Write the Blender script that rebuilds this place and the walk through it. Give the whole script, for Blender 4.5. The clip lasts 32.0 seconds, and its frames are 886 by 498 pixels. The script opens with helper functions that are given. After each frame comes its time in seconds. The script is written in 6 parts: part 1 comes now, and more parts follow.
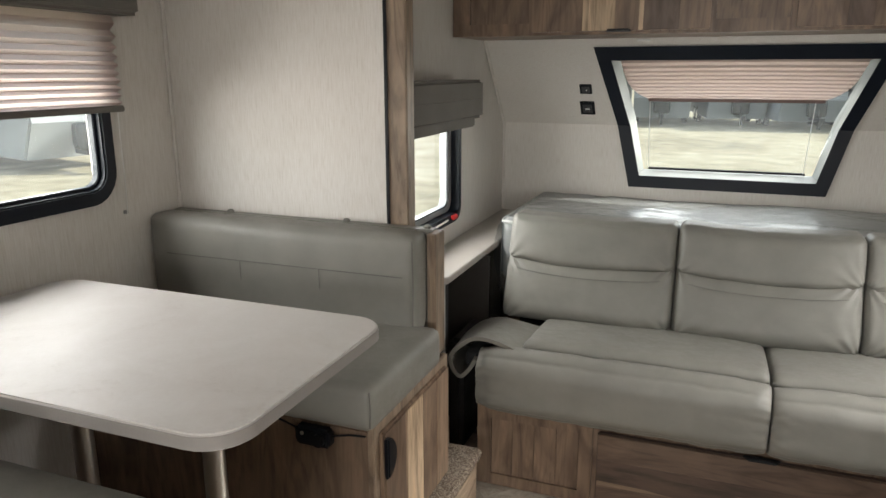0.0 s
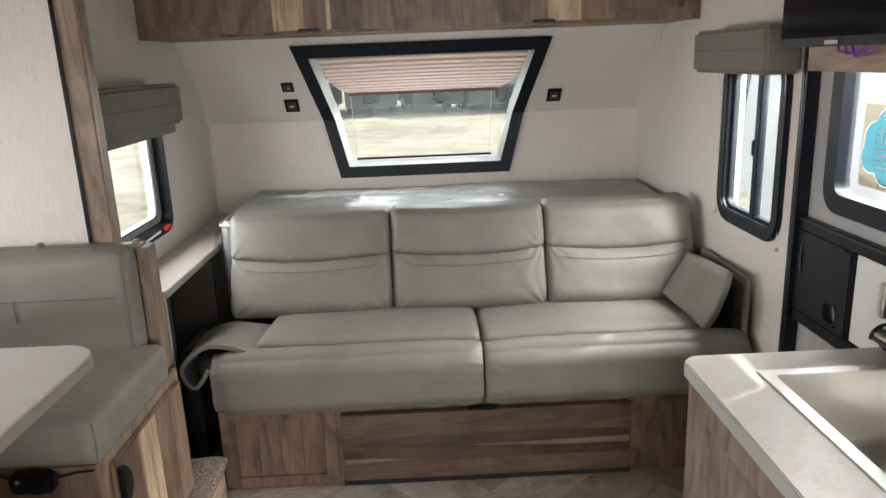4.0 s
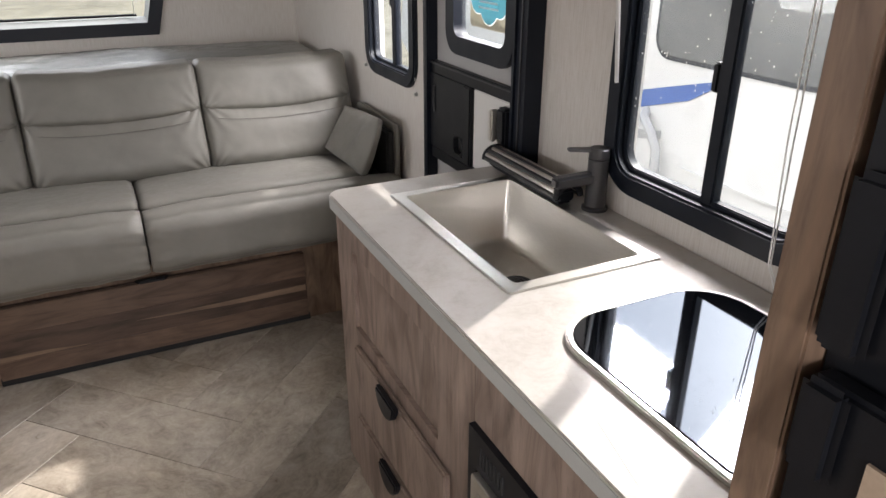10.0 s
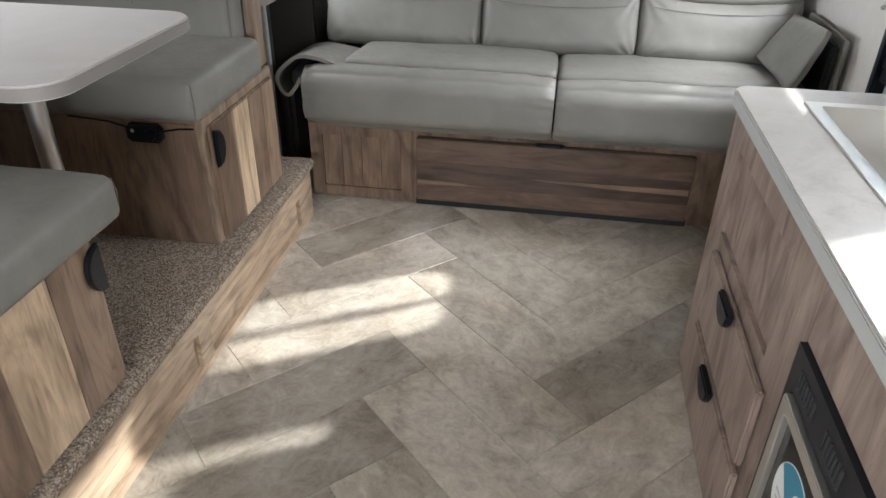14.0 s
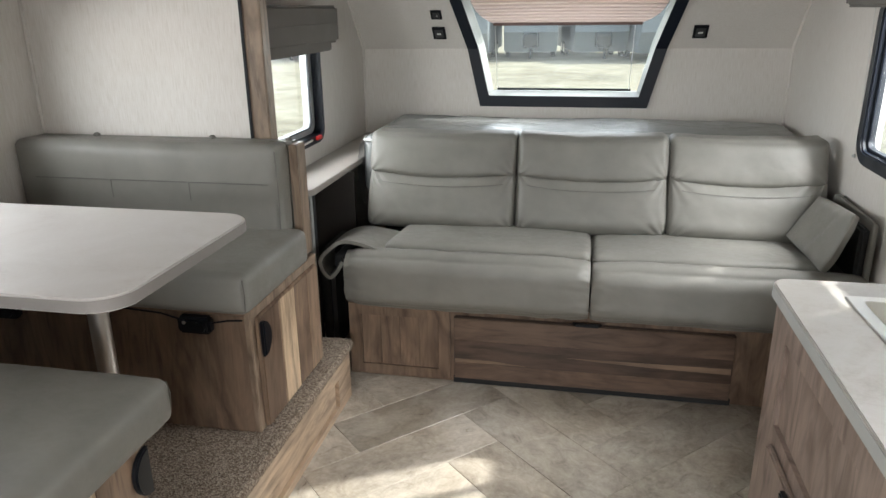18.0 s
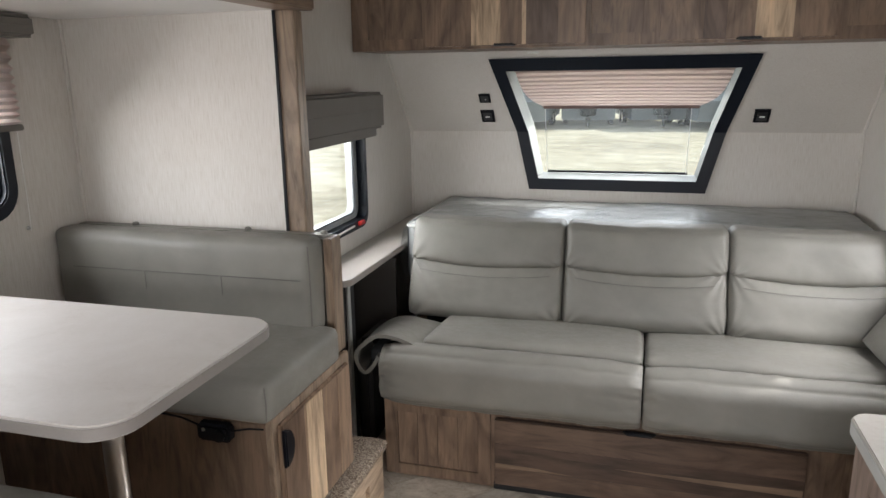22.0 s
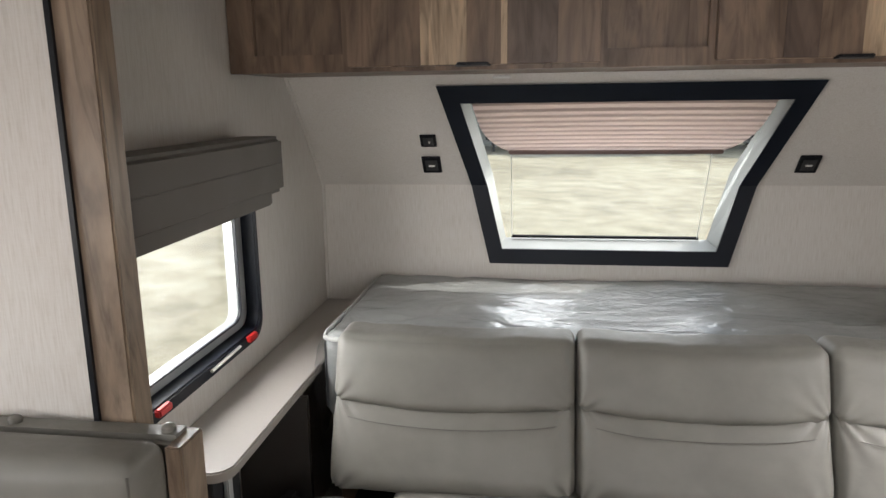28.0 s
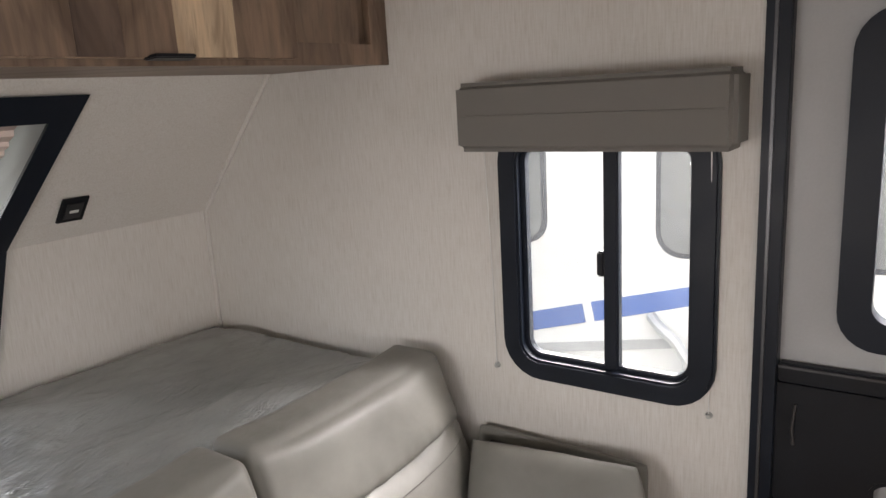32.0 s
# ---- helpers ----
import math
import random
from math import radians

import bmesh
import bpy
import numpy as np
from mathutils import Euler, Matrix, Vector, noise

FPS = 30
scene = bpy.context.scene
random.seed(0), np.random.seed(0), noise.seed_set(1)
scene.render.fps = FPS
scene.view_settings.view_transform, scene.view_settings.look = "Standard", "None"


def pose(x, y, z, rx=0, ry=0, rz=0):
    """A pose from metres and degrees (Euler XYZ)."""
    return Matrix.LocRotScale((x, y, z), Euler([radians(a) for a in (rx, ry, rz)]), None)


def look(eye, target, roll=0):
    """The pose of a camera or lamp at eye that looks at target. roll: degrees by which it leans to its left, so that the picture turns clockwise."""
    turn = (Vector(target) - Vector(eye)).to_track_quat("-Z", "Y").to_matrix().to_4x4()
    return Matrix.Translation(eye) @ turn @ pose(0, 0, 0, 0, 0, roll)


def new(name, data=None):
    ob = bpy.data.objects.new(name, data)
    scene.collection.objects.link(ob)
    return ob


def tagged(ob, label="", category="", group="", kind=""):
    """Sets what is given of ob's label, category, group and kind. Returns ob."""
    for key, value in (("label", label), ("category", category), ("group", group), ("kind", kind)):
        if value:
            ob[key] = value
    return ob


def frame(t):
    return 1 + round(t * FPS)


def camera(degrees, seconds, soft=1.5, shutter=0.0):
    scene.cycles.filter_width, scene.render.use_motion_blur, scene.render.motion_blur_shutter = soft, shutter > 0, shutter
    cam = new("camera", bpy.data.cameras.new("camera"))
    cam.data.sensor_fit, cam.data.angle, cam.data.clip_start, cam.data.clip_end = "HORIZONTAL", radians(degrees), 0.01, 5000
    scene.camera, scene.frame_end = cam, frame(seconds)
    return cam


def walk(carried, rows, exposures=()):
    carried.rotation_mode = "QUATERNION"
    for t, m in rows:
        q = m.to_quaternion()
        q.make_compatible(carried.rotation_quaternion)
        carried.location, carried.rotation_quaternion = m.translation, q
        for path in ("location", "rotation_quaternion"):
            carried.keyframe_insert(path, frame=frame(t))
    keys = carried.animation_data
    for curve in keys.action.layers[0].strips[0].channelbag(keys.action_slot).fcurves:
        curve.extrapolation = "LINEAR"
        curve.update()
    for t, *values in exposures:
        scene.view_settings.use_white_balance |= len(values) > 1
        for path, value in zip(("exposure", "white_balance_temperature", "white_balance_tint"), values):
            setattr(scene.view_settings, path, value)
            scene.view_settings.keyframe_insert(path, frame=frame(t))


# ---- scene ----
cam = camera(63.8, 32.0)
PATH = [
    (0, (0.446, 0.079, 1.613), (-0.2, 1.764, 1.163), -0.1),
    (0.5, (0.48, 0.056, 1.623), (-0.002, 1.79, 1.154), -0.3),
    (1, (0.502, 0.044, 1.635), (0.141, 1.801, 1.142), -0.7),
    (1.5, (0.486, 0.025, 1.634), (0.224, 1.794, 1.123), -1.0),
    (2, (0.446, 0.004, 1.628), (0.264, 1.778, 1.1), -1.1),
    (2.5, (0.466, 0.01, 1.631), (0.33, 1.788, 1.105), -1.1),
    (4.5, (0.52, -0.003, 1.633), (0.633, 1.798, 1.178), -2.9),
    (5, (0.536, -0.003, 1.643), (0.755, 1.792, 1.21), -3.3),
    (5.5, (0.567, 0.006, 1.646), (0.906, 1.787, 1.234), -3.1),
    (6, (0.578, 0.011, 1.641), (1.016, 1.775, 1.249), -2.9),
    (6.5, (0.598, 0.015, 1.639), (1.134, 1.757, 1.266), -2.8),
    (7, (0.627, 0.025, 1.646), (1.251, 1.739, 1.285), -2.5),
    (7.5, (0.647, 0.027, 1.643), (1.328, 1.72, 1.283), -2.4),
    (8, (0.646, 0.011, 1.638), (1.369, 1.679, 1.239), -2.2),
    (8.5, (0.654, -0.018, 1.626), (1.399, 1.619, 1.149), -1.7),
    (9, (0.642, -0.043, 1.58), (1.397, 1.552, 0.992), -1.2),
    (9.5, (0.618, -0.08, 1.555), (1.375, 1.478, 0.877), -0.6),
    (10, (0.627, -0.106, 1.537), (1.363, 1.416, 0.764), 0.1),
    (10.5, (0.662, -0.126, 1.508), (1.332, 1.399, 0.68), 1.2),
    (11, (0.733, -0.14, 1.494), (1.271, 1.41, 0.618), 1.7),
    (11.5, (0.76, -0.156, 1.481), (1.153, 1.418, 0.574), 2.1),
    (12, (0.774, -0.173, 1.487), (1.01, 1.423, 0.562), 2.0),
    (12.5, (0.741, -0.195, 1.48), (0.833, 1.411, 0.546), 2.0),
    (13, (0.717, -0.206, 1.476), (0.663, 1.396, 0.534), 1.5),
    (13.5, (0.688, -0.22, 1.464), (0.513, 1.366, 0.51), 0.9),
    (14, (0.677, -0.223, 1.457), (0.429, 1.349, 0.495), 0.8),
    (14.5, (0.666, -0.226, 1.457), (0.367, 1.33, 0.483), 0.6),
    (16.5, (0.602, -0.193, 1.504), (0.286, 1.428, 0.647), 0.5),
    (17, (0.61, -0.197, 1.533), (0.287, 1.465, 0.763), 0.2),
    (17.5, (0.622, -0.208, 1.55), (0.285, 1.491, 0.874), -0.4),
    (18, (0.631, -0.214, 1.561), (0.283, 1.513, 0.964), -0.7),
    (18.5, (0.631, -0.209, 1.575), (0.275, 1.533, 1.029), -1.1),
    (19, (0.627, -0.212, 1.586), (0.272, 1.542, 1.077), -1.3),
    (19.5, (0.631, -0.206, 1.585), (0.277, 1.555, 1.102), -1.6),
    (20, (0.633, -0.204, 1.597), (0.281, 1.562, 1.132), -1.7),
    (20.5, (0.622, -0.166, 1.622), (0.264, 1.602, 1.168), -1.6),
    (21, (0.626, -0.144, 1.619), (0.246, 1.621, 1.173), -1.4),
    (21.5, (0.65, -0.113, 1.619), (0.232, 1.647, 1.184), -1.2),
    (22, (0.654, -0.034, 1.643), (0.155, 1.703, 1.205), -0.9),
    (22.5, (0.642, 0.035, 1.64), (-0.026, 1.717, 1.207), -0.9),
    (23, (0.635, 0.074, 1.633), (-0.249, 1.647, 1.183), -0.8),
    (23.5, (0.639, 0.159, 1.626), (-0.48, 1.566, 1.149), -0.2),
    (24, (0.681, 0.305, 1.59), (-0.736, 1.589, 1.061), -0.3),
    (24.5, (0.69, 0.4, 1.566), (-0.892, 1.48, 0.977), 0.3),
    (26.5, (0.36, 0.712, 1.6), (-0.457, 2.284, 1.03), -0.8),
    (27, (0.307, 0.9, 1.622), (-0.342, 2.575, 1.138), -0.8),
    (27.5, (0.271, 1.033, 1.623), (-0.186, 2.79, 1.216), -1.1),
    (28, (0.23, 1.106, 1.681), (-0.025, 2.908, 1.297), -0.8),
    (28.5, (0.119, 1.195, 1.692), (0.078, 3.019, 1.332), -1.0),
    (29, (0.084, 1.278, 1.67), (0.265, 3.092, 1.304), -1.1),
    (29.5, (0.084, 1.423, 1.653), (0.463, 3.205, 1.277), -1.6),
    (30, (0.148, 1.586, 1.661), (0.731, 3.309, 1.275), -2.1),
    (30.5, (0.207, 1.687, 1.679), (1.043, 3.306, 1.306), -2.4),
    (31, (0.186, 1.804, 1.694), (1.283, 3.258, 1.32), -3.0),
    (31.5, (0.15, 1.922, 1.694), (1.485, 3.16, 1.312), -3.1),
    (32, (0.188, 1.974, 1.686), (1.678, 3.013, 1.283), -3.3),
]
EXPOSURE = [(0, 1.83, 6650, 6), (5, 1.98, 6500, 10), (7, 1.87, 6500, 10), (8.5, 1.8, 6500, 12), (10, 1.58, 6550, 13), (12, 1.56, 6280, 8), (13, 1.88, 6200, 8), (14.5, 2.13, 6000, 6), (17, 2.05, 6200, 5), (19, 1.9, 6330, 7), (21, 1.88, 6400, 9), (22.5, 1.91, 6350, 9), (24, 1.93, 6600, 7), (28, 1.77, 6550, 10), (30, 1.7, 6600, 11), (31, 1.7, 6600, 12), (32, 1.84, 6680, 13)]
walk(cam, [(t, look(eye, target, roll)) for t, eye, target, roll in PATH], EXPOSURE)


# ---- world, sun and window light ----
SUN_TO = Vector((1.30, 0.71, 1.0))
world = bpy.data.worlds.new("sky")
scene.world = world
world.use_nodes = True
wn = world.node_tree.nodes
sky = wn.new("ShaderNodeTexSky")
sky.sky_type = "NISHITA"
sky.sun_disc = False
sky.sun_elevation = math.atan2(SUN_TO.z, math.hypot(SUN_TO.x, SUN_TO.y))
sky.sun_rotation = math.atan2(SUN_TO.x, SUN_TO.y)
haze = wn.new("ShaderNodeHueSaturation")
haze.inputs["Saturation"].default_value = 0.45
world.node_tree.links.new(sky.outputs[0], haze.inputs["Color"])
world.node_tree.links.new(haze.outputs[0], wn["Background"].inputs[0])
wn["Background"].inputs[1].default_value = 0.115
sun = new("sun", bpy.data.lights.new("sun", "SUN"))
sun.data.energy = 2.1
sun.data.angle = radians(1.2)
sun.data.color = (1.0, 0.955, 0.89)
sun.matrix_world = look(SUN_TO * 10, (0, 0, 0))


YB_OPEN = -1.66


def window_light(name, x, y, z, target, w, h, power):
    """The sky's light that falls in through one opening."""
    lamp = new(name, bpy.data.lights.new(name, "AREA"))
    lamp.data.shape, lamp.data.size, lamp.data.size_y = "RECTANGLE", w, h
    lamp.data.energy = power
    lamp.data.color = (1.0, 0.962, 0.962)
    lamp.matrix_world = look((x, y, z), target)
    return lamp


window_light("sky_light_front", 0.5, 4.42, 1.36, (0.5, 3.3, 0.95), 0.9, 0.4, 1.6)
# On the door side the sky shows only above the next trailer's roof, so its light falls in steeply.
window_light("sky_light_kitchen", 2.34, 0.95, 1.88, (0.8, 0.95, 0.5), 0.7, 0.5, 6.2)
window_light("sky_light_side", 2.34, 2.60, 1.92, (0.8, 2.35, 0.4), 0.6, 0.5, 22)
window_light("sky_light_door", 2.34, 1.84, 2.05, (0.8, 1.8, 0.5), 0.5, 0.5, 21)
window_light("sky_light_dinette", -1.58, 1.27, 1.38, (-0.6, 1.27, 0.95), 1.2, 0.2, 3.7)
window_light("sky_light_bed", -0.90, 2.80, 1.26, (0.3, 2.7, 0.9), 0.62, 0.4, 4.0)
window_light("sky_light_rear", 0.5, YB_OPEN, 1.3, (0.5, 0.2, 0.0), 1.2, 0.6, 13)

# ---- materials ----


def material(name, rough=0.5, metal=0.0, coat=0.0):
    m = bpy.data.materials.new(name)
    m.use_nodes = True
    b = m.node_tree.nodes["Principled BSDF"]
    b.inputs["Roughness"].default_value = rough
    b.inputs["Metallic"].default_value = metal
    b.inputs["Coat Weight"].default_value = coat
    if metal == 0.0 and "black" in name:
        b.inputs["Specular IOR Level"].default_value = 0.3
    return m, m.node_tree.nodes, m.node_tree.links, b


def mathn(nodes, links, op, a, b=None):
    n = nodes.new("ShaderNodeMath")
    n.operation = op
    for k, v in enumerate((a, b)):
        if v is None:
            continue
        if isinstance(v, (int, float)):
            n.inputs[k].default_value = v
        else:
            links.new(v, n.inputs[k])
    return n.outputs[0]


def position(nodes, links, scale=(1, 1, 1)):
    g = nodes.new("ShaderNodeNewGeometry")
    m = nodes.new("ShaderNodeMapping")
    m.inputs["Scale"].default_value = scale
    links.new(g.outputs["Position"], m.inputs["Vector"])
    return m.outputs[0]


def noise_tex(nodes, links, vector, scale, detail=3.0, rough=0.55, distortion=0.0):
    n = nodes.new("ShaderNodeTexNoise")
    n.inputs["Scale"].default_value = scale
    n.inputs["Detail"].default_value = detail
    n.inputs["Roughness"].default_value = rough
    n.inputs["Distortion"].default_value = distortion
    links.new(vector, n.inputs["Vector"])
    return n.outputs["Fac"]


def ramp(nodes, links, fac, stops, constant=False):
    r = nodes.new("ShaderNodeValToRGB")
    el = r.color_ramp.elements
    while len(el) < len(stops):
        el.new(0.5)
    for e, (p, c) in zip(el, stops):
        e.position, e.color = p, (*c, 1)
    if constant:
        r.color_ramp.interpolation = "CONSTANT"
    links.new(fac, r.inputs[0])
    return r.outputs[0]


def blend(nodes, links, kind, fac, a, b):
    n = nodes.new("ShaderNodeMix")
    n.data_type, n.blend_type = "RGBA", kind
    for slot, v in ((0, fac), (6, a), (7, b)):
        if isinstance(v, (int, float)):
            n.inputs[slot].default_value = v
        elif isinstance(v, tuple):
            n.inputs[slot].default_value = (*v, 1)
        else:
            links.new(v, n.inputs[slot])
    return n.outputs[2]


def bump(nodes, links, bsdf, height, strength=0.2, distance=0.002):
    n = nodes.new("ShaderNodeBump")
    n.inputs["Strength"].default_value = strength
    n.inputs["Distance"].default_value = distance
    links.new(height, n.inputs["Height"])
    links.new(n.outputs[0], bsdf.inputs["Normal"])


def plain(name, color, rough=0.5, metal=0.0, var=0.12, scale=9.0, bumpy=0.0, grain=180.0, coat=0.0):
    """Paint, plastic or metal with slight wear at two scales."""
    m, n, l, b = material(name, rough, metal, coat)
    p = position(n, l)
    big, fine = noise_tex(n, l, p, scale, 4), noise_tex(n, l, p, grain, 2)
    mixed = mathn(n, l, "ADD", mathn(n, l, "MULTIPLY", big, 0.65), mathn(n, l, "MULTIPLY", fine, 0.35))
    lo, hi = tuple(c * (1 - var) for c in color), tuple(min(1, c * (1 + var)) for c in color)
    l.new(ramp(n, l, mixed, [(0.3, lo), (0.7, hi)]), b.inputs["Base Color"])
    l.new(ramp(n, l, big, [(0.3, (rough * 0.85,) * 3), (0.7, (min(1, rough * 1.2),) * 3)]), b.inputs["Roughness"])
    if bumpy:
        bump(n, l, b, fine, bumpy, 0.001)
    return m


def brushed_metal(name, color, rough):
    """Sheet steel with fine drawn lines."""
    m, n, l, b = material(name, rough, 1.0)
    lines = noise_tex(n, l, position(n, l, (60, 3, 30)), 14, 3, 0.6)
    l.new(ramp(n, l, lines, [(0.35, tuple(c * 0.94 for c in color)), (0.65, color)]), b.inputs["Base Color"])
    bump(n, l, b, lines, 0.05, 0.0004)
    return m


def wood(name, axis, shade=1.0, width=0.15, single=None):
    """Printed hickory boards: the grain runs along the axis, and boards of mixed tone lie side by side."""
    m, n, l, b = material(name, 0.42)
    g = n.new("ShaderNodeNewGeometry")
    s = n.new("ShaderNodeSeparateXYZ")
    l.new(g.outputs["Position"], s.inputs[0])
    x, y, z = s.outputs
    info = n.new("ShaderNodeObjectInfo")
    shift = mathn(n, l, "MULTIPLY", info.outputs["Random"], 7.0)
    along = {"x": x, "y": y, "z": z}[axis]
    if axis == "z":
        across = mathn(n, l, "ADD", shift, mathn(n, l, "ADD", x, mathn(n, l, "MULTIPLY", y, 1.03)))
    else:
        across = mathn(n, l, "ADD", shift, mathn(n, l, "ADD", z, mathn(n, l, "MULTIPLY", y if axis == "x" else x, 0.37)))
    wob = n.new("ShaderNodeTexNoise")
    wob.noise_dimensions = "1D"
    wob.inputs["Scale"].default_value = 4.0
    l.new(across, wob.inputs["W"])
    warped = mathn(n, l, "ADD", mathn(n, l, "DIVIDE", across, width), mathn(n, l, "MULTIPLY", wob.outputs["Fac"], 1.0))
    board = mathn(n, l, "FLOOR", warped)
    wh = n.new("ShaderNodeTexWhiteNoise")
    wh.noise_dimensions = "1D"
    l.new(board, wh.inputs["W"])
    c = n.new("ShaderNodeCombineXYZ")
    l.new(mathn(n, l, "MULTIPLY", across, 13), c.inputs[0])
    l.new(mathn(n, l, "ADD", mathn(n, l, "MULTIPLY", along, 1.5), mathn(n, l, "MULTIPLY", wh.outputs["Value"], 9)), c.inputs[1])
    l.new(mathn(n, l, "MULTIPLY", board, 3.1), c.inputs[2])
    grain = noise_tex(n, l, c.outputs[0], 1.0, 6, 0.66, 4.2)
    c2 = n.new("ShaderNodeCombineXYZ")
    l.new(mathn(n, l, "MULTIPLY", across, 7), c2.inputs[0])
    l.new(mathn(n, l, "ADD", mathn(n, l, "MULTIPLY", along, 2.2), mathn(n, l, "MULTIPLY", wh.outputs["Value"], 17)), c2.inputs[1])
    cloud = noise_tex(n, l, c2.outputs[0], 1.0, 3, 0.5, 2.2)
    tone = ramp(n, l, wh.outputs["Value"], [(0.0, (0.14, 0.1, 0.074)), (0.2, (0.195, 0.141, 0.104)), (0.4, (0.25, 0.184, 0.136)), (0.6, (0.17, 0.121, 0.09)), (0.76, (0.285, 0.211, 0.155)), (0.9, (0.46, 0.36, 0.26))], True)
    if single:
        tone = ramp(n, l, cloud, [(0.3, tuple(c * 0.85 for c in single)), (0.7, tuple(c * 1.1 for c in single))])
    g1 = ramp(n, l, grain, [(0.3, (0.58, 0.55, 0.53)), (0.48, (1, 1, 1)), (0.7, (1.26, 1.24, 1.2))])
    g2 = ramp(n, l, cloud, [(0.28, (0.6, 0.56, 0.53)), (0.5, (1.0, 1.0, 1.0)), (0.7, (1.18, 1.18, 1.16))])
    col = blend(n, l, "MULTIPLY", 0.85 if single else 1.0, blend(n, l, "MULTIPLY", 0.9 if single else 1.0, tone, g1), g2)
    l.new(blend(n, l, "MULTIPLY", 1.0, col, (shade * 1.02, shade * 0.975, shade * 0.92)), b.inputs["Base Color"])
    bump(n, l, b, grain, 0.12, 0.001)
    return m


def wallpaper():
    """Off-white vinyl with a fine woven streak."""
    m, n, l, b = material("linen_wallpaper", 0.62)
    up = noise_tex(n, l, position(n, l, (1, 1, 0.06)), 260, 3, 0.6)
    across = noise_tex(n, l, position(n, l, (0.1, 0.1, 1)), 420, 2)
    big = noise_tex(n, l, position(n, l), 2.2, 3)
    mixed = mathn(n, l, "ADD", mathn(n, l, "MULTIPLY", up, 0.8), mathn(n, l, "MULTIPLY", across, 0.2))
    col = ramp(n, l, mixed, [(0.3, (0.59, 0.555, 0.508)), (0.48, (0.668, 0.638, 0.596)), (0.6, (0.7, 0.675, 0.64)), (0.75, (0.74, 0.72, 0.69))])
    l.new(blend(n, l, "MULTIPLY", 1.0, col, ramp(n, l, big, [(0.3, (0.93, 0.925, 0.915)), (0.7, (1, 1, 1))])), b.inputs["Base Color"])
    bump(n, l, b, mixed, 0.15, 0.0008)
    return m


def leatherette(name, color):
    """Soft matt leatherette: a fine grain, slack folds and small creases."""
    m, n, l, b = material(name, 0.45)
    p = position(n, l)
    grain = noise_tex(n, l, p, 420, 2)
    big = noise_tex(n, l, p, 6, 4)
    fold = noise_tex(n, l, position(n, l, (1, 1, 1.4)), 9, 2, 0.45, 0.5)
    crease = noise_tex(n, l, position(n, l, (0.7, 1, 1.6)), 38, 3, 0.6, 1.2)
    lo, hi = tuple(c * 0.9 for c in color), tuple(c * 1.1 for c in color)
    l.new(ramp(n, l, big, [(0.3, lo), (0.7, hi)]), b.inputs["Base Color"])
    l.new(ramp(n, l, crease, [(0.3, (0.42,) * 3), (0.7, (0.58,) * 3)]), b.inputs["Roughness"])
    b.inputs["Specular IOR Level"].default_value = 0.42
    soft_relief = mathn(n, l, "ADD", fold, mathn(n, l, "MULTIPLY", crease, 0.1))
    bump(n, l, b, mathn(n, l, "ADD", mathn(n, l, "MULTIPLY", grain, 0.05), soft_relief), 0.32, 0.007)
    return m


def stone_vinyl(name, stops, rough, by_object=False):
    """Printed stone with clouds, veins and pits; each plank has its own tone and its own run of the print."""
    m, n, l, b = material(name, rough)
    p = position(n, l)
    if by_object:
        o = n.new("ShaderNodeObjectInfo")
        c = n.new("ShaderNodeTexCoord")
        run = n.new("ShaderNodeMapping")
        run.inputs["Scale"].default_value = (0.8, 1.0, 1)
        shift = n.new("ShaderNodeCombineXYZ")
        for k, f in enumerate((31.0, 17.0, 9.0)):
            l.new(mathn(n, l, "MULTIPLY", o.outputs["Random"], f), shift.inputs[k])
        l.new(c.outputs["Object"], run.inputs["Vector"])
        l.new(shift.outputs[0], run.inputs["Location"])
        p = run.outputs[0]
    cloud = noise_tex(n, l, p, 4.5, 6, 0.62, 0.8)
    vein = noise_tex(n, l, p, 15, 8, 0.72, 1.8)
    pit = noise_tex(n, l, p, 95, 3)
    mixed = mathn(n, l, "ADD", mathn(n, l, "MULTIPLY", cloud, 0.46), mathn(n, l, "ADD", mathn(n, l, "MULTIPLY", vein, 0.42), mathn(n, l, "MULTIPLY", pit, 0.12)))
    col = ramp(n, l, mixed, stops)
    if by_object:
        tone = ramp(n, l, o.outputs["Random"], [(0.0, (0.68, 0.665, 0.65)), (0.25, (0.84, 0.83, 0.81)), (0.6, (1.0, 0.985, 0.96)), (1.0, (1.12, 1.1, 1.06))])
        col = blend(n, l, "MULTIPLY", 1.0, col, tone)
        patina = noise_tex(n, l, position(n, l), 2.6, 5, 0.6, 0.6)
        col = blend(n, l, "MULTIPLY", 1.0, col, ramp(n, l, patina, [(0.35, (0.84, 0.79, 0.72)), (0.65, (1.06, 1.05, 1.03))]))
    l.new(col, b.inputs["Base Color"])
    l.new(ramp(n, l, vein, [(0.3, (rough * 0.8,) * 3), (0.7, (min(1, rough * 1.25),) * 3)]), b.inputs["Roughness"])
    bump(n, l, b, vein, 0.1, 0.002)
    return m


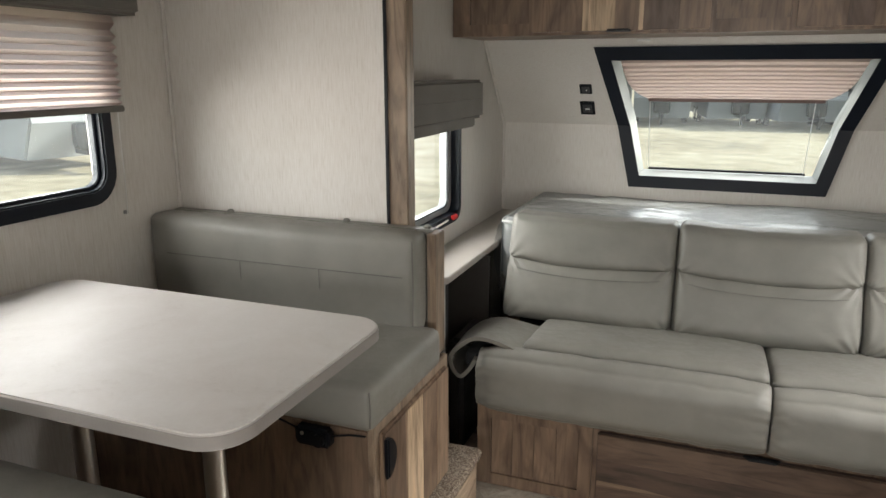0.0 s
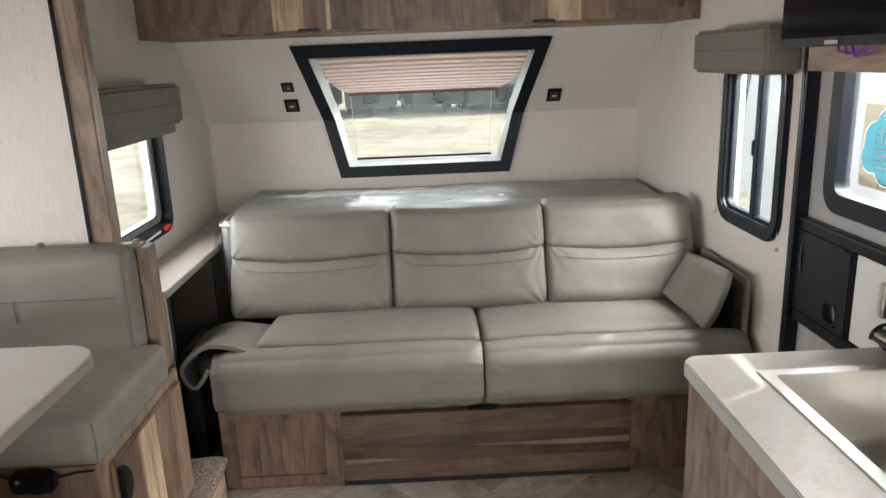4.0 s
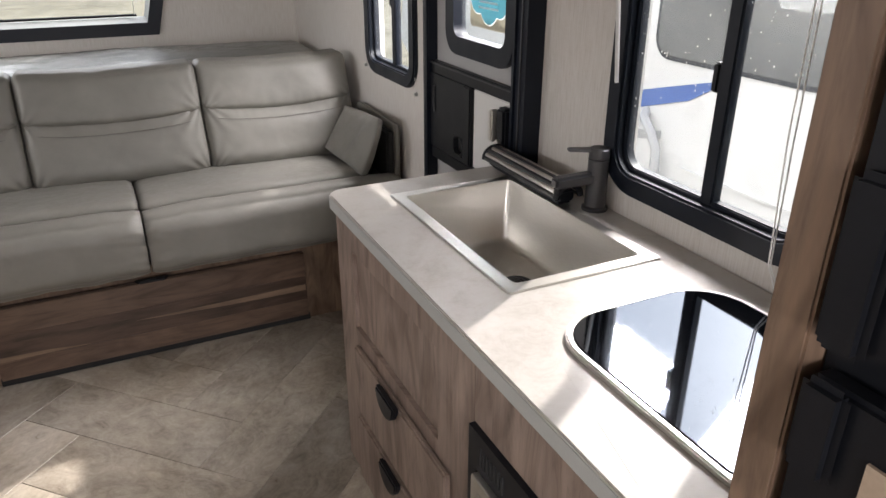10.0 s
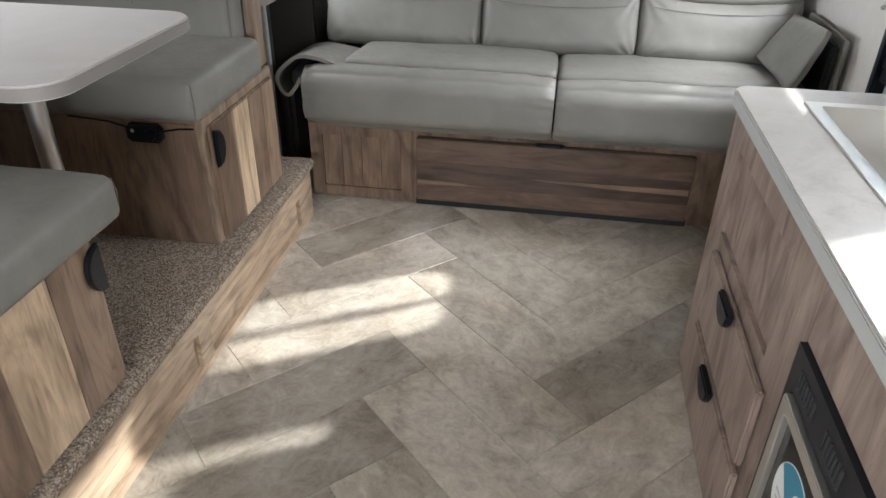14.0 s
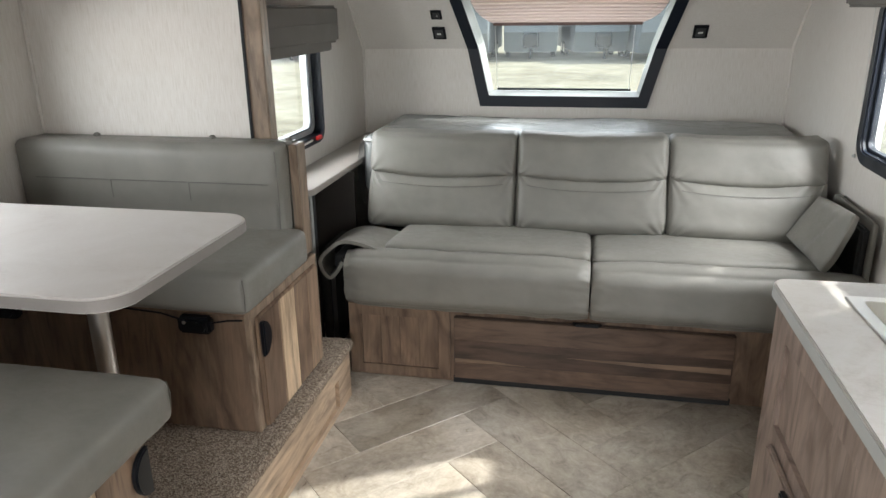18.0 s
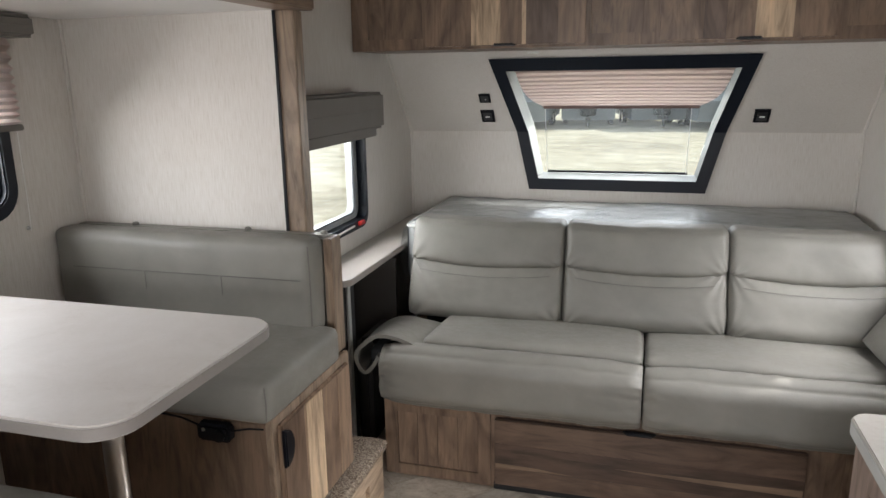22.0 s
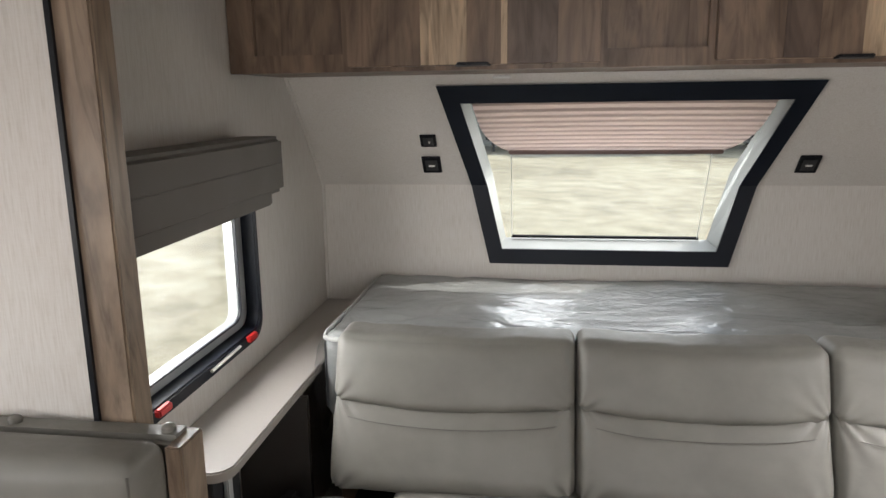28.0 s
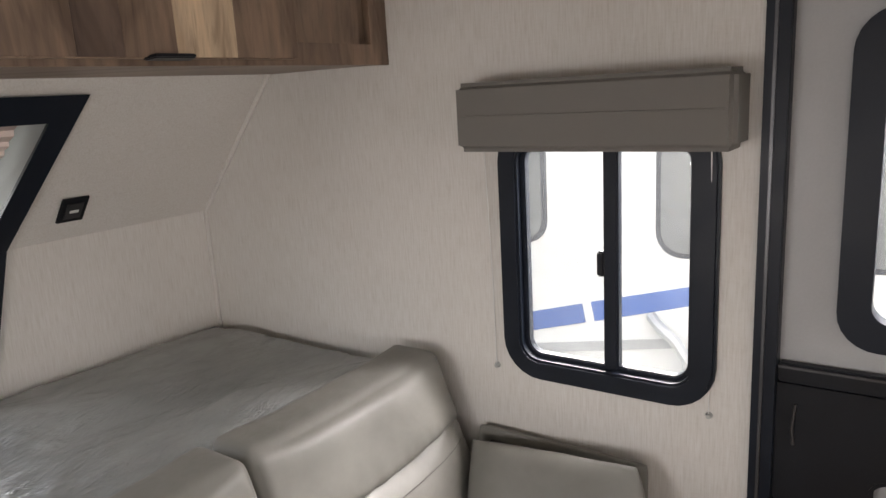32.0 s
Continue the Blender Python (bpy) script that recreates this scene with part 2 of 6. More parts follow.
def glass_pane(name, tint=(0.96, 0.98, 0.97), base=0.025, rough=0.03, dust_glare=0.0):
    """Clear glass or film; the last argument is the share of a pale translucent veil, for dust and to imitate glare and
    haze.
    """
    m = bpy.data.materials.new(name)
    m.use_nodes = True
    n, l = m.node_tree.nodes, m.node_tree.links
    n.remove(n["Principled BSDF"])
    t, gl, mx = n.new("ShaderNodeBsdfTransparent"), n.new("ShaderNodeBsdfGlossy"), n.new("ShaderNodeMixShader")
    t.inputs[0].default_value = (*tint, 1)
    gl.inputs["Roughness"].default_value = rough
    f = n.new("ShaderNodeLayerWeight")
    gloss = mathn(n, l, "ADD", mathn(n, l, "MULTIPLY", mathn(n, l, "POWER", f.outputs["Facing"], 5.0), 0.4), base)
    l.new(gloss, mx.inputs[0])
    l.new(t.outputs[0], mx.inputs[1])
    l.new(gl.outputs[0], mx.inputs[2])
    face = mx.outputs[0]
    # Pale veil: some dust, mostly painted-in glare that washes out the view.
    if dust_glare:
        tr, mx2 = n.new("ShaderNodeBsdfTranslucent"), n.new("ShaderNodeMixShader")
        tr.inputs[0].default_value = (0.8, 0.84, 0.86, 1)
        smear = ramp(n, l, noise_tex(n, l, position(n, l, (1, 1, 0.5)), 7, 5, 0.6, 0.6), [(0.3, (dust_glare * 0.6,) * 3), (0.7, (dust_glare * 1.4,) * 3)])
        l.new(smear, mx2.inputs[0])
        l.new(face, mx2.inputs[1])
        l.new(tr.outputs[0], mx2.inputs[2])
        face = mx2.outputs[0]
    l.new(face, n["Material Output"].inputs[0])
    return m


def pleated_cloth(name, base, low, high, through_):
    """Thin pleated shade through which daylight glows."""
    m = bpy.data.materials.new(name)
    m.use_nodes = True
    n, l = m.node_tree.nodes, m.node_tree.links
    b = n["Principled BSDF"]
    b.inputs["Base Color"].default_value = (*base, 1)
    b.inputs["Roughness"].default_value = 0.85
    tr, mx = n.new("ShaderNodeBsdfTranslucent"), n.new("ShaderNodeMixShader")
    weave = noise_tex(n, l, position(n, l, (1, 1, 3)), 300, 2)
    l.new(ramp(n, l, weave, [(0.3, low), (0.7, high)]), tr.inputs[0])
    mx.inputs[0].default_value = through_
    l.new(b.outputs[0], mx.inputs[1])
    l.new(tr.outputs[0], mx.inputs[2])
    l.new(mx.outputs[0], n["Material Output"].inputs[0])
    return m


def lit_print(name, color):
    """Thin printed card that daylight shines through."""
    m, n, l, b = material(name, 0.6)
    b.inputs["Base Color"].default_value = (*color, 1)
    tr, mx = n.new("ShaderNodeBsdfTranslucent"), n.new("ShaderNodeMixShader")
    speck = noise_tex(n, l, position(n, l), 60, 3)
    l.new(ramp(n, l, speck, [(0.3, tuple(c * 0.92 for c in color)), (0.7, color)]), tr.inputs[0])
    mx.inputs[0].default_value = 0.5
    l.new(b.outputs[0], mx.inputs[1])
    l.new(tr.outputs[0], mx.inputs[2])
    l.new(mx.outputs[0], n["Material Output"].inputs[0])
    return m


def carpet_loop():
    m, n, l, b = material("speckled_carpet", 0.95)
    p = position(n, l)
    v = n.new("ShaderNodeTexVoronoi")
    v.inputs["Scale"].default_value = 215
    l.new(p, v.inputs["Vector"])
    w = n.new("ShaderNodeTexWhiteNoise")
    l.new(v.outputs["Position"], w.inputs["Vector"])
    l.new(ramp(n, l, w.outputs["Value"], [(0.0, (0.115, 0.083, 0.06)), (0.3, (0.2, 0.153, 0.114)), (0.6, (0.29, 0.233, 0.178)), (0.85, (0.4, 0.335, 0.265))]), b.inputs["Base Color"])
    bump(n, l, b, v.outputs["Distance"], 0.9, 0.006)
    return m


def crinkled_plastic():
    """Clear wrapping film, pulled tight over grey ticking, with sharp creases in patches."""
    m, n, l, b = material("crinkled_plastic_film", 0.42, 0.0, 0.85)
    p = position(n, l)
    slack = noise_tex(n, l, position(n, l, (1.0, 1.5, 1)), 5, 2, 0.45, 1.6)
    turned = n.new("ShaderNodeMapping")
    turned.inputs["Rotation"].default_value = (0, 0, radians(28))
    turned.inputs["Scale"].default_value = (0.3, 1.7, 1)
    g = n.new("ShaderNodeNewGeometry")
    l.new(g.outputs["Position"], turned.inputs["Vector"])
    streak = noise_tex(n, l, turned.outputs[0], 16, 4, 0.62, 1.4)
    ridge = mathn(n, l, "POWER", mathn(n, l, "SUBTRACT", 1.0, mathn(n, l, "ABSOLUTE", mathn(n, l, "MULTIPLY", mathn(n, l, "SUBTRACT", streak, 0.5), 3.2))), 3.0)
    tone = ramp(n, l, noise_tex(n, l, p, 3, 4), [(0.3, (0.2, 0.21, 0.208)), (0.7, (0.31, 0.325, 0.32))])
    l.new(tone, b.inputs["Base Color"])
    b.inputs["Coat Roughness"].default_value = 0.1
    patch = ramp(n, l, noise_tex(n, l, p, 1.8, 2), [(0.4, (0.1, 0.1, 0.1)), (0.62, (1, 1, 1))])
    h = mathn(n, l, "ADD", slack, mathn(n, l, "MULTIPLY", mathn(n, l, "MULTIPLY", ridge, patch), 0.42))
    relief = n.new("ShaderNodeBump")
    relief.inputs["Strength"].default_value = 0.6
    relief.inputs["Distance"].default_value = 0.024
    l.new(h, relief.inputs["Height"])
    for slot in ("Normal", "Coat Normal"):
        l.new(relief.outputs[0], b.inputs[slot])
    return m


def gravel():
    m, n, l, b = material("dry_gravel", 0.95)
    p = position(n, l)
    big = noise_tex(n, l, p, 0.22, 5, 0.6, 0.5)
    mid = noise_tex(n, l, p, 1.6, 5)
    fine = noise_tex(n, l, p, 22, 4, 0.7)
    mixed = mathn(n, l, "ADD", mathn(n, l, "MULTIPLY", big, 0.4), mathn(n, l, "ADD", mathn(n, l, "MULTIPLY", mid, 0.35), mathn(n, l, "MULTIPLY", fine, 0.25)))
    l.new(ramp(n, l, mixed, [(0.34, (0.13, 0.108, 0.066)), (0.46, (0.25, 0.218, 0.145)), (0.56, (0.35, 0.318, 0.225)), (0.68, (0.44, 0.41, 0.31))]), b.inputs["Base Color"])
    bump(n, l, b, fine, 0.5, 0.03)
    return m


SHELF = plain("shelf_laminate", (0.37, 0.345, 0.315), 0.42, var=0.05, scale=14)
WALL = wallpaper()
WINDOW_REVEAL = plain("window_reveal", (0.24, 0.255, 0.25), 0.5, var=0.05)
WOOD_V, WOOD_X, WOOD_Y = wood("hickory_upright", "z"), wood("hickory_along_x", "x"), wood("hickory_along_y", "y")
WOOD_SOFT = wood("hickory_soft", "z", 1.0, 0.3, (0.24, 0.192, 0.17))
WOOD_STEP = wood("hickory_step", "y", 1.0, 0.3, (0.4, 0.315, 0.235))
# Hickory darkened to hold the shade inside the television bay.
WOOD_BAY_SHADE = wood("hickory_bay_shade", "z", 1.0, 0.3, (0.1, 0.07, 0.052))
WOOD_REC = wood("hickory_recess", "z", 1.0, 0.3, (0.185, 0.134, 0.1))
WOOD_FRAME = wood("hickory_frame", "z", 1.0, 0.3, (0.185, 0.132, 0.098))
WOOD_BROWN = wood("hickory_brown", "z", 1.0, 0.3, (0.2, 0.143, 0.106))
WOOD_DARK = wood("hickory_dark", "z", 1.0, 0.3, (0.125, 0.088, 0.07))
WOOD_PALE = wood("hickory_sapwood", "z", 1.0, 0.3, (0.5, 0.395, 0.285))
WOOD_DRAWER = wood("hickory_drawer", "x", 1.0, 0.3, (0.118, 0.08, 0.06))
WOOD_DRAWER_DARK = wood("hickory_drawer_dark", "x", 1.0, 0.3, (0.078, 0.052, 0.04))
WOOD_STREAK = wood("hickory_streak", "x", 1.0, 0.3, (0.2, 0.145, 0.105))
WOOD_TRIM = wood("hickory_trim", "z", 1.0, 0.3, (0.262, 0.207, 0.16))
VINYL = leatherette("taupe_leatherette", (0.2, 0.194, 0.174))
# Dark sofa lining, also used as painted shade in gaps and insides.
LINING_AND_SHADE = plain("dark_lining_and_shade", (0.02, 0.021, 0.022), 0.8)
COUNTER = stone_vinyl("pale_marble_laminate", [(0.3, (0.33, 0.3, 0.265)), (0.42, (0.41, 0.385, 0.35)), (0.5, (0.455, 0.437, 0.405)), (0.62, (0.485, 0.468, 0.445)), (0.75, (0.39, 0.36, 0.325))], 0.4)
TABLETOP = stone_vinyl("pale_table_laminate", [(0.3, (0.46, 0.425, 0.4)), (0.45, (0.57, 0.545, 0.522)), (0.62, (0.62, 0.6, 0.58)), (0.75, (0.52, 0.485, 0.46))], 0.5)
TILE = stone_vinyl("stone_vinyl_plank", [(0.32, (0.165, 0.147, 0.124)), (0.42, (0.295, 0.269, 0.233)), (0.5, (0.4, 0.371, 0.331)), (0.57, (0.48, 0.451, 0.408)), (0.68, (0.63, 0.602, 0.558))], 0.33, True)
GROUT = plain("plank_joint", (0.24, 0.21, 0.18), 0.8)
CARPET = carpet_loop()
BLACK = plain("black_plastic", (0.007, 0.008, 0.011), 0.38, var=0.2)
BLACK_TRIM = plain("black_window_trim", (0.005, 0.008, 0.015), 0.42, var=0.2)
GUN = plain("gunmetal", (0.1, 0.1, 0.105), 0.36, 0.85)
SEAM = plain("leatherette_seam", (0.135, 0.13, 0.115), 0.6)
STITCH = plain("stitch_thread", (0.1, 0.097, 0.085), 0.6)
BASIN = brushed_metal("drawn_steel", (0.8, 0.78, 0.74), 0.33)
STEEL, CHROME = plain("brushed_steel", (0.72, 0.7, 0.66), 0.34, 1.0, var=0.04, scale=4), plain("chrome", (0.75, 0.75, 0.75), 0.14, 1.0, var=0.05)
GLASS = glass_pane("window_glass")
# The veil on these panes imitates window glare and haze over the view.
DUSTY_GLARE_GLASS = glass_pane("dusty_glare_glass", dust_glare=0.022)
HAZED_GLASS = glass_pane("lightly_glare_hazed_glass", dust_glare=0.012)
TINTED_GLASS = glass_pane("tinted_window_glass", (0.89, 0.915, 0.92), dust_glare=0.012)
CLEAR_FILM = glass_pane("clear_wrapping_film", (0.8, 0.82, 0.83), 0.16, 0.16)
PLEAT = pleated_cloth("pleated_cloth", (0.55, 0.45, 0.42), (0.7, 0.585, 0.55), (0.8, 0.685, 0.65), 0.72)
PLEAT_FRONT = pleated_cloth("pleated_cloth_mauve", (0.45, 0.36, 0.33), (0.56, 0.44, 0.4), (0.66, 0.54, 0.5), 0.6)
VALANCE = plain("grey_brown_valance", (0.155, 0.145, 0.13), 0.7, var=0.08, bumpy=0.3, grain=500)
WHITE = plain("white_plastic", (0.74, 0.74, 0.72), 0.4, var=0.04)
EDGE = plain("table_edge_band", (0.3, 0.28, 0.265), 0.5, var=0.06)
REVEAL = plain("pale_reveal", (0.4, 0.41, 0.395), 0.5, var=0.05)
FILM = crinkled_plastic()
TICKING = plain("grey_ticking", (0.09, 0.095, 0.1), 0.6)
GRAVEL = gravel()
DOOR_GREY = plain("grey_door_skin", (0.4, 0.4, 0.4), 0.5, var=0.06)
HULL = plain("white_fibreglass", (0.76, 0.77, 0.77), 0.3, var=0.04, scale=2)
BLUE = plain("blue_stripe", (0.05, 0.13, 0.42), 0.35)
# Dark panes of other trailers, with reflected glare and haze put into the grey.
GLARE_GREY_GLASS = plain("glare_grey_glass", (0.13, 0.135, 0.135), 0.1)
DARK_GLASS = plain("tinted_glass", (0.03, 0.033, 0.034), 0.1)
SCREEN = plain("dark_screen", (0.002, 0.003, 0.006), 0.12, var=0.3)
SCREEN.node_tree.nodes["Principled BSDF"].inputs["Specular IOR Level"].default_value = 0.3
RED = plain("red_plastic", (0.55, 0.03, 0.03), 0.4)
RUBBER = plain("tyre_rubber", (0.05, 0.05, 0.05), 0.8)
CEILING_MAT = plain("white_ceiling_board", (0.76, 0.75, 0.73), 0.6, var=0.03)
GREY_HULL = plain("grey_siding", (0.24, 0.255, 0.265), 0.5)
PALE_GREY = plain("pale_grey_stripe", (0.45, 0.46, 0.47), 0.4)
TEAL = lit_print("teal_print", (0.19, 0.4, 0.45))
PAPER = lit_print("tan_paper", (0.42, 0.405, 0.34))
WHITE_PRINT = lit_print("white_print", (0.93, 0.95, 0.95))
LID_GLASS = plain("mirror_dark_glass", (0.2, 0.22, 0.255), 0.04, 1.0, var=0.02)
POLE = plain("satin_aluminium", (0.62, 0.6, 0.57), 0.38, 1.0, var=0.03)
STICKER_TEAL = plain("teal_sticker", (0.03, 0.2, 0.3), 0.35)
PURPLE = plain("purple_wire", (0.22, 0.06, 0.32), 0.5)

# ---- mesh helpers ----


def thing(name, label, category, at=(0, 0, 0), group="", kind=""):
    ob = new(name)
    ob.empty_display_size = 0.05
    ob.location = at
    bpy.context.view_layer.update()
    return tagged(ob, label, category, group, kind)


def origin(ob):
    p = Vector((0, 0, 0))
    while ob is not None:
        p += ob.location
        ob = ob.parent
    return p


def part(name, bm, mat, parent=None, label="", smooth=False):
    """Links a bmesh, given in world places, as one mesh under its parent."""
    if parent is not None:
        bmesh.ops.translate(bm, verts=bm.verts, vec=-origin(parent))
    bmesh.ops.recalc_face_normals(bm, faces=bm.faces)
    me = bpy.data.meshes.new(name)
    bm.to_mesh(me)
    bm.free()
    me.materials.append(mat)
    if smooth:
        me.shade_smooth()
        if smooth != "all":
            me.set_sharp_from_angle(angle=radians(38))
    ob = new(name, me)
    ob.parent = parent
    return tagged(ob, label)


def structure(name, bm, mat, label="", category="", smooth=False):
    return tagged(part(name, bm, mat, None, "", smooth), label, category, "", "structure")


def box(lo, hi, bevel=0.0, bm=None, seg=2):
    """A box between two corners, with its edges rounded."""
    bm = bm or bmesh.new()
    lo, hi = Vector(lo), Vector(hi)
    made = bmesh.ops.create_cube(bm, size=1.0)["verts"]
    for v in made:
        v.co = (lo + hi) / 2 + Vector((v.co.x * (hi.x - lo.x), v.co.y * (hi.y - lo.y), v.co.z * (hi.z - lo.z)))
    if bevel:
        edges = {e for v in made for e in v.link_edges}
        bmesh.ops.bevel(bm, geom=list(edges), offset=bevel, segments=seg, affect="EDGES", clamp_overlap=True)
    return bm


def tube(points, radius, bm=None, n=10, caps=True):
    """A round bar through points."""
    bm = bm or bmesh.new()
    pts = [Vector(p) for p in points]
    rings = []
    for k, p in enumerate(pts):
        d = (pts[min(k + 1, len(pts) - 1)] - pts[max(k - 1, 0)]).normalized()
        a = d.orthogonal().normalized() if not rings else (side - d * side.dot(d)).normalized()
        side = a
        b = d.cross(a)
        r = radius[k] if isinstance(radius, (list, tuple)) else radius
        rings.append([bm.verts.new(p + r * (math.cos(t) * a + math.sin(t) * b)) for t in (2 * math.pi * q / n for q in range(n))])
    for r0, r1 in zip(rings, rings[1:]):
        for q in range(n):
            bm.faces.new((r0[q], r0[(q + 1) % n], r1[(q + 1) % n], r1[q]))
    if caps:
        bm.faces.new(rings[0][::-1])
        bm.faces.new(rings[-1])
    return bm


def prism(outline, lift, bm=None, bevel=0.0):
    """A flat outline, pushed out along a vector."""
    bm = bm or bmesh.new()
    a = [bm.verts.new(p) for p in outline]
    b = [bm.verts.new(Vector(p) + Vector(lift)) for p in outline]
    faces = [bm.faces.new(a[::-1]), bm.faces.new(b)]
    for k in range(len(a)):
        faces.append(bm.faces.new((a[k], a[(k + 1) % len(a)], b[(k + 1) % len(a)], b[k])))
    if bevel:
        rim = [e for f in faces[:2] for e in f.edges]
        bmesh.ops.recalc_face_normals(bm, faces=faces)
        bmesh.ops.bevel(bm, geom=rim, offset=bevel, segments=2, affect="EDGES", clamp_overlap=True)
    return bm


def round_rect(u0, u1, v0, v1, r, n=6):
    """The outline of a rectangle with round corners; r is one radius or four, from (u1, v1) round."""
    rs = r if isinstance(r, (list, tuple)) else (r,) * 4
    out = []
    for (cu, cv, su, sv, a0), q in zip(((u1, v1, -1, -1, 0), (u0, v1, 1, -1, 90), (u0, v0, 1, 1, 180), (u1, v0, -1, 1, 270)), rs):
        for k in range(n + 1):
            t = radians(a0 + 90 * k / n)
            out.append((cu + su * q + q * math.cos(t), cv + sv * q + q * math.sin(t)))
    return out


def ring(outer, inner, lift, bm=None, bevel=0.0):
    """A frame between two outlines of the same number of points, pushed out along a vector."""
    bm = bm or bmesh.new()
    lift = Vector(lift)
    loops = [[bm.verts.new(Vector(p) + s) for p in o] for o, s in ((outer, Vector()), (inner, Vector()), (inner, lift), (outer, lift))]
    n = len(outer)
    for a, b in zip(loops, loops[1:] + loops[:1]):
        for k in range(n):
            bm.faces.new((a[k], a[(k + 1) % n], b[(k + 1) % n], b[k]))
    if bevel:
        rim = [e for lp in loops[2:] for k in range(n) for e in [bm.edges.get((lp[k], lp[(k + 1) % n]))] if e]
        bmesh.ops.bevel(bm, geom=rim, offset=bevel, segments=2, affect="EDGES", clamp_overlap=True)
    return bm


def soft(lo, hi, r, puff=(0, 0, 0), n=(16, 10, 10), deform=None, wrinkle=0.0, bm=None):
    """A stuffed cushion: a box with round edges, blown up on its faces; deform maps each place, given with its place in the unit box."""
    bm = bm or bmesh.new()
    lo, hi = Vector(lo), Vector(hi)
    size, mid = hi - lo, (lo + hi) / 2
    r = min(r, *(s * 0.499 for s in size))
    grid = {}

    def spread(k, m):
        u = 2 * k / m - 1
        return math.copysign(abs(u) ** 0.8, u)

    def vert(i, j, k):
        if (i, j, k) not in grid:
            u = Vector((spread(i, n[0]), spread(j, n[1]), spread(k, n[2])))
            p = Vector((u.x * size.x, u.y * size.y, u.z * size.z)) / 2
            q = Vector([max(-(s / 2 - r), min(s / 2 - r, c)) for c, s in zip(p, size)])
            d = p - q
            p = q + d.normalized() * r if d.length > 1e-9 else p
            for ax in range(3):
                o = [a for a in range(3) if a != ax]
                p[ax] += u[ax] * abs(u[ax]) * puff[ax] * (1 - u[o[0]] ** 4) * (1 - u[o[1]] ** 4)
            p += mid
            if wrinkle:
                p += wrinkle * (noise.noise_vector(p * 9) + 0.4 * noise.noise_vector(p * 24))
            if deform:
                p = Vector(deform(p, u))
            grid[i, j, k] = bm.verts.new(p)
        return grid[i, j, k]

    for ax in range(3):
        a, b = [q for q in range(3) if q != ax]
        for end in (0, n[ax]):
            for i in range(n[a]):
                for j in range(n[b]):
                    quad = []
                    for di, dj in ((0, 0), (1, 0), (1, 1), (0, 1)):
                        key = [0, 0, 0]
                        key[ax], key[a], key[b] = end, i + di, j + dj
                        quad.append(vert(*key))
                    bm.faces.new(quad)
    return bm


def on_x(x, outline):
    return [(x, u, v) for u, v in outline]


def on_z(z, outline):
    return [(u, v, z) for u, v in outline]


def holed(axis, a0, a1, u0, u1, v0, v1, holes):
    """A wall across x or y from a0 to a1 with openings (u0, u1, v0, v1), v being the height."""
    bm = bmesh.new()
    us = sorted({u0, u1, *(h[0] for h in holes), *(h[1] for h in holes)})
    for p, q in zip(us, us[1:]):
        cuts = sorted((h[2], h[3]) for h in holes if h[0] < (p + q) / 2 < h[1])
        z = v0
        for c0, c1 in cuts + [(v1, v1)]:
            if c0 > z:
                lo, hi = ((a0, p, z), (a1, q, c0)) if axis == "x" else ((p, a0, z), (q, a1, c0))
                box(lo, hi, bm=bm)
            z = c1
    return bm

# ---- the shell ----
XR, XK, XL, YF, YB, TOP = 1.70, 1.745, -0.69, 4.0, -1.7, 2.14
SX, SY0, SY1, SF, STOP = -1.46, 0.30, 2.235, 0.254, 1.87
CREASE, SLOPE_Y, SLOPE_Z = 1.335, 3.60, 1.79

structure("floor_base", box((XL, YB, -0.08), (XK, YF, -0.004)), GROUT, "dark subfloor under printed stone vinyl planks", "floor")
structure("wall_kitchen", holed("x", XK, XK + 0.06, YB, 1.574, -0.08, TOP, [(0.666, 1.229, 0.976, 1.564)]), WALL, "off-white linen-print wall with the kitchen window", "wall")
structure("wall_right", holed("x", XR, XR + 0.06, 1.574, YF, -0.08, TOP, [(2.361, 2.809, 1.001, 1.574), (1.60, 2.245, -0.02, 1.93)]), WALL, "off-white linen-print wall with door and windows", "wall")
structure("wall_left", holed("x", XL - 0.06, XL, YB, YF, -0.08, TOP, [(2.43, 3.238, 0.96, 1.525), (SY0 - 0.06, SY1 + 0.05, -0.08, STOP + 0.04)]), WALL, "off-white linen-print wall with slide-out opening", "wall")
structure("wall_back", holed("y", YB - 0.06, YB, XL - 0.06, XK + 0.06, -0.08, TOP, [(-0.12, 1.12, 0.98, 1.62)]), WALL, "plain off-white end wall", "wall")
structure("ceiling", box((XL - 0.06, YB - 0.06, TOP), (XK + 0.06, YF + 0.06, TOP + 0.05)), CEILING_MAT, "plain white board ceiling", "ceiling")

# The front wall: upright below the crease, leaning in above it, with the opening of the front window.
LEAN = (SLOPE_Y - YF) / (SLOPE_Z - CREASE)


def front_y(z):
    return YF if z <= CREASE else YF + LEAN * (z - CREASE)


def side_x(z, low, high):
    """An edge of the front window's trapezoid at a height."""
    return low + (high - low) * (z - 1.01) / (1.725 - 1.01)


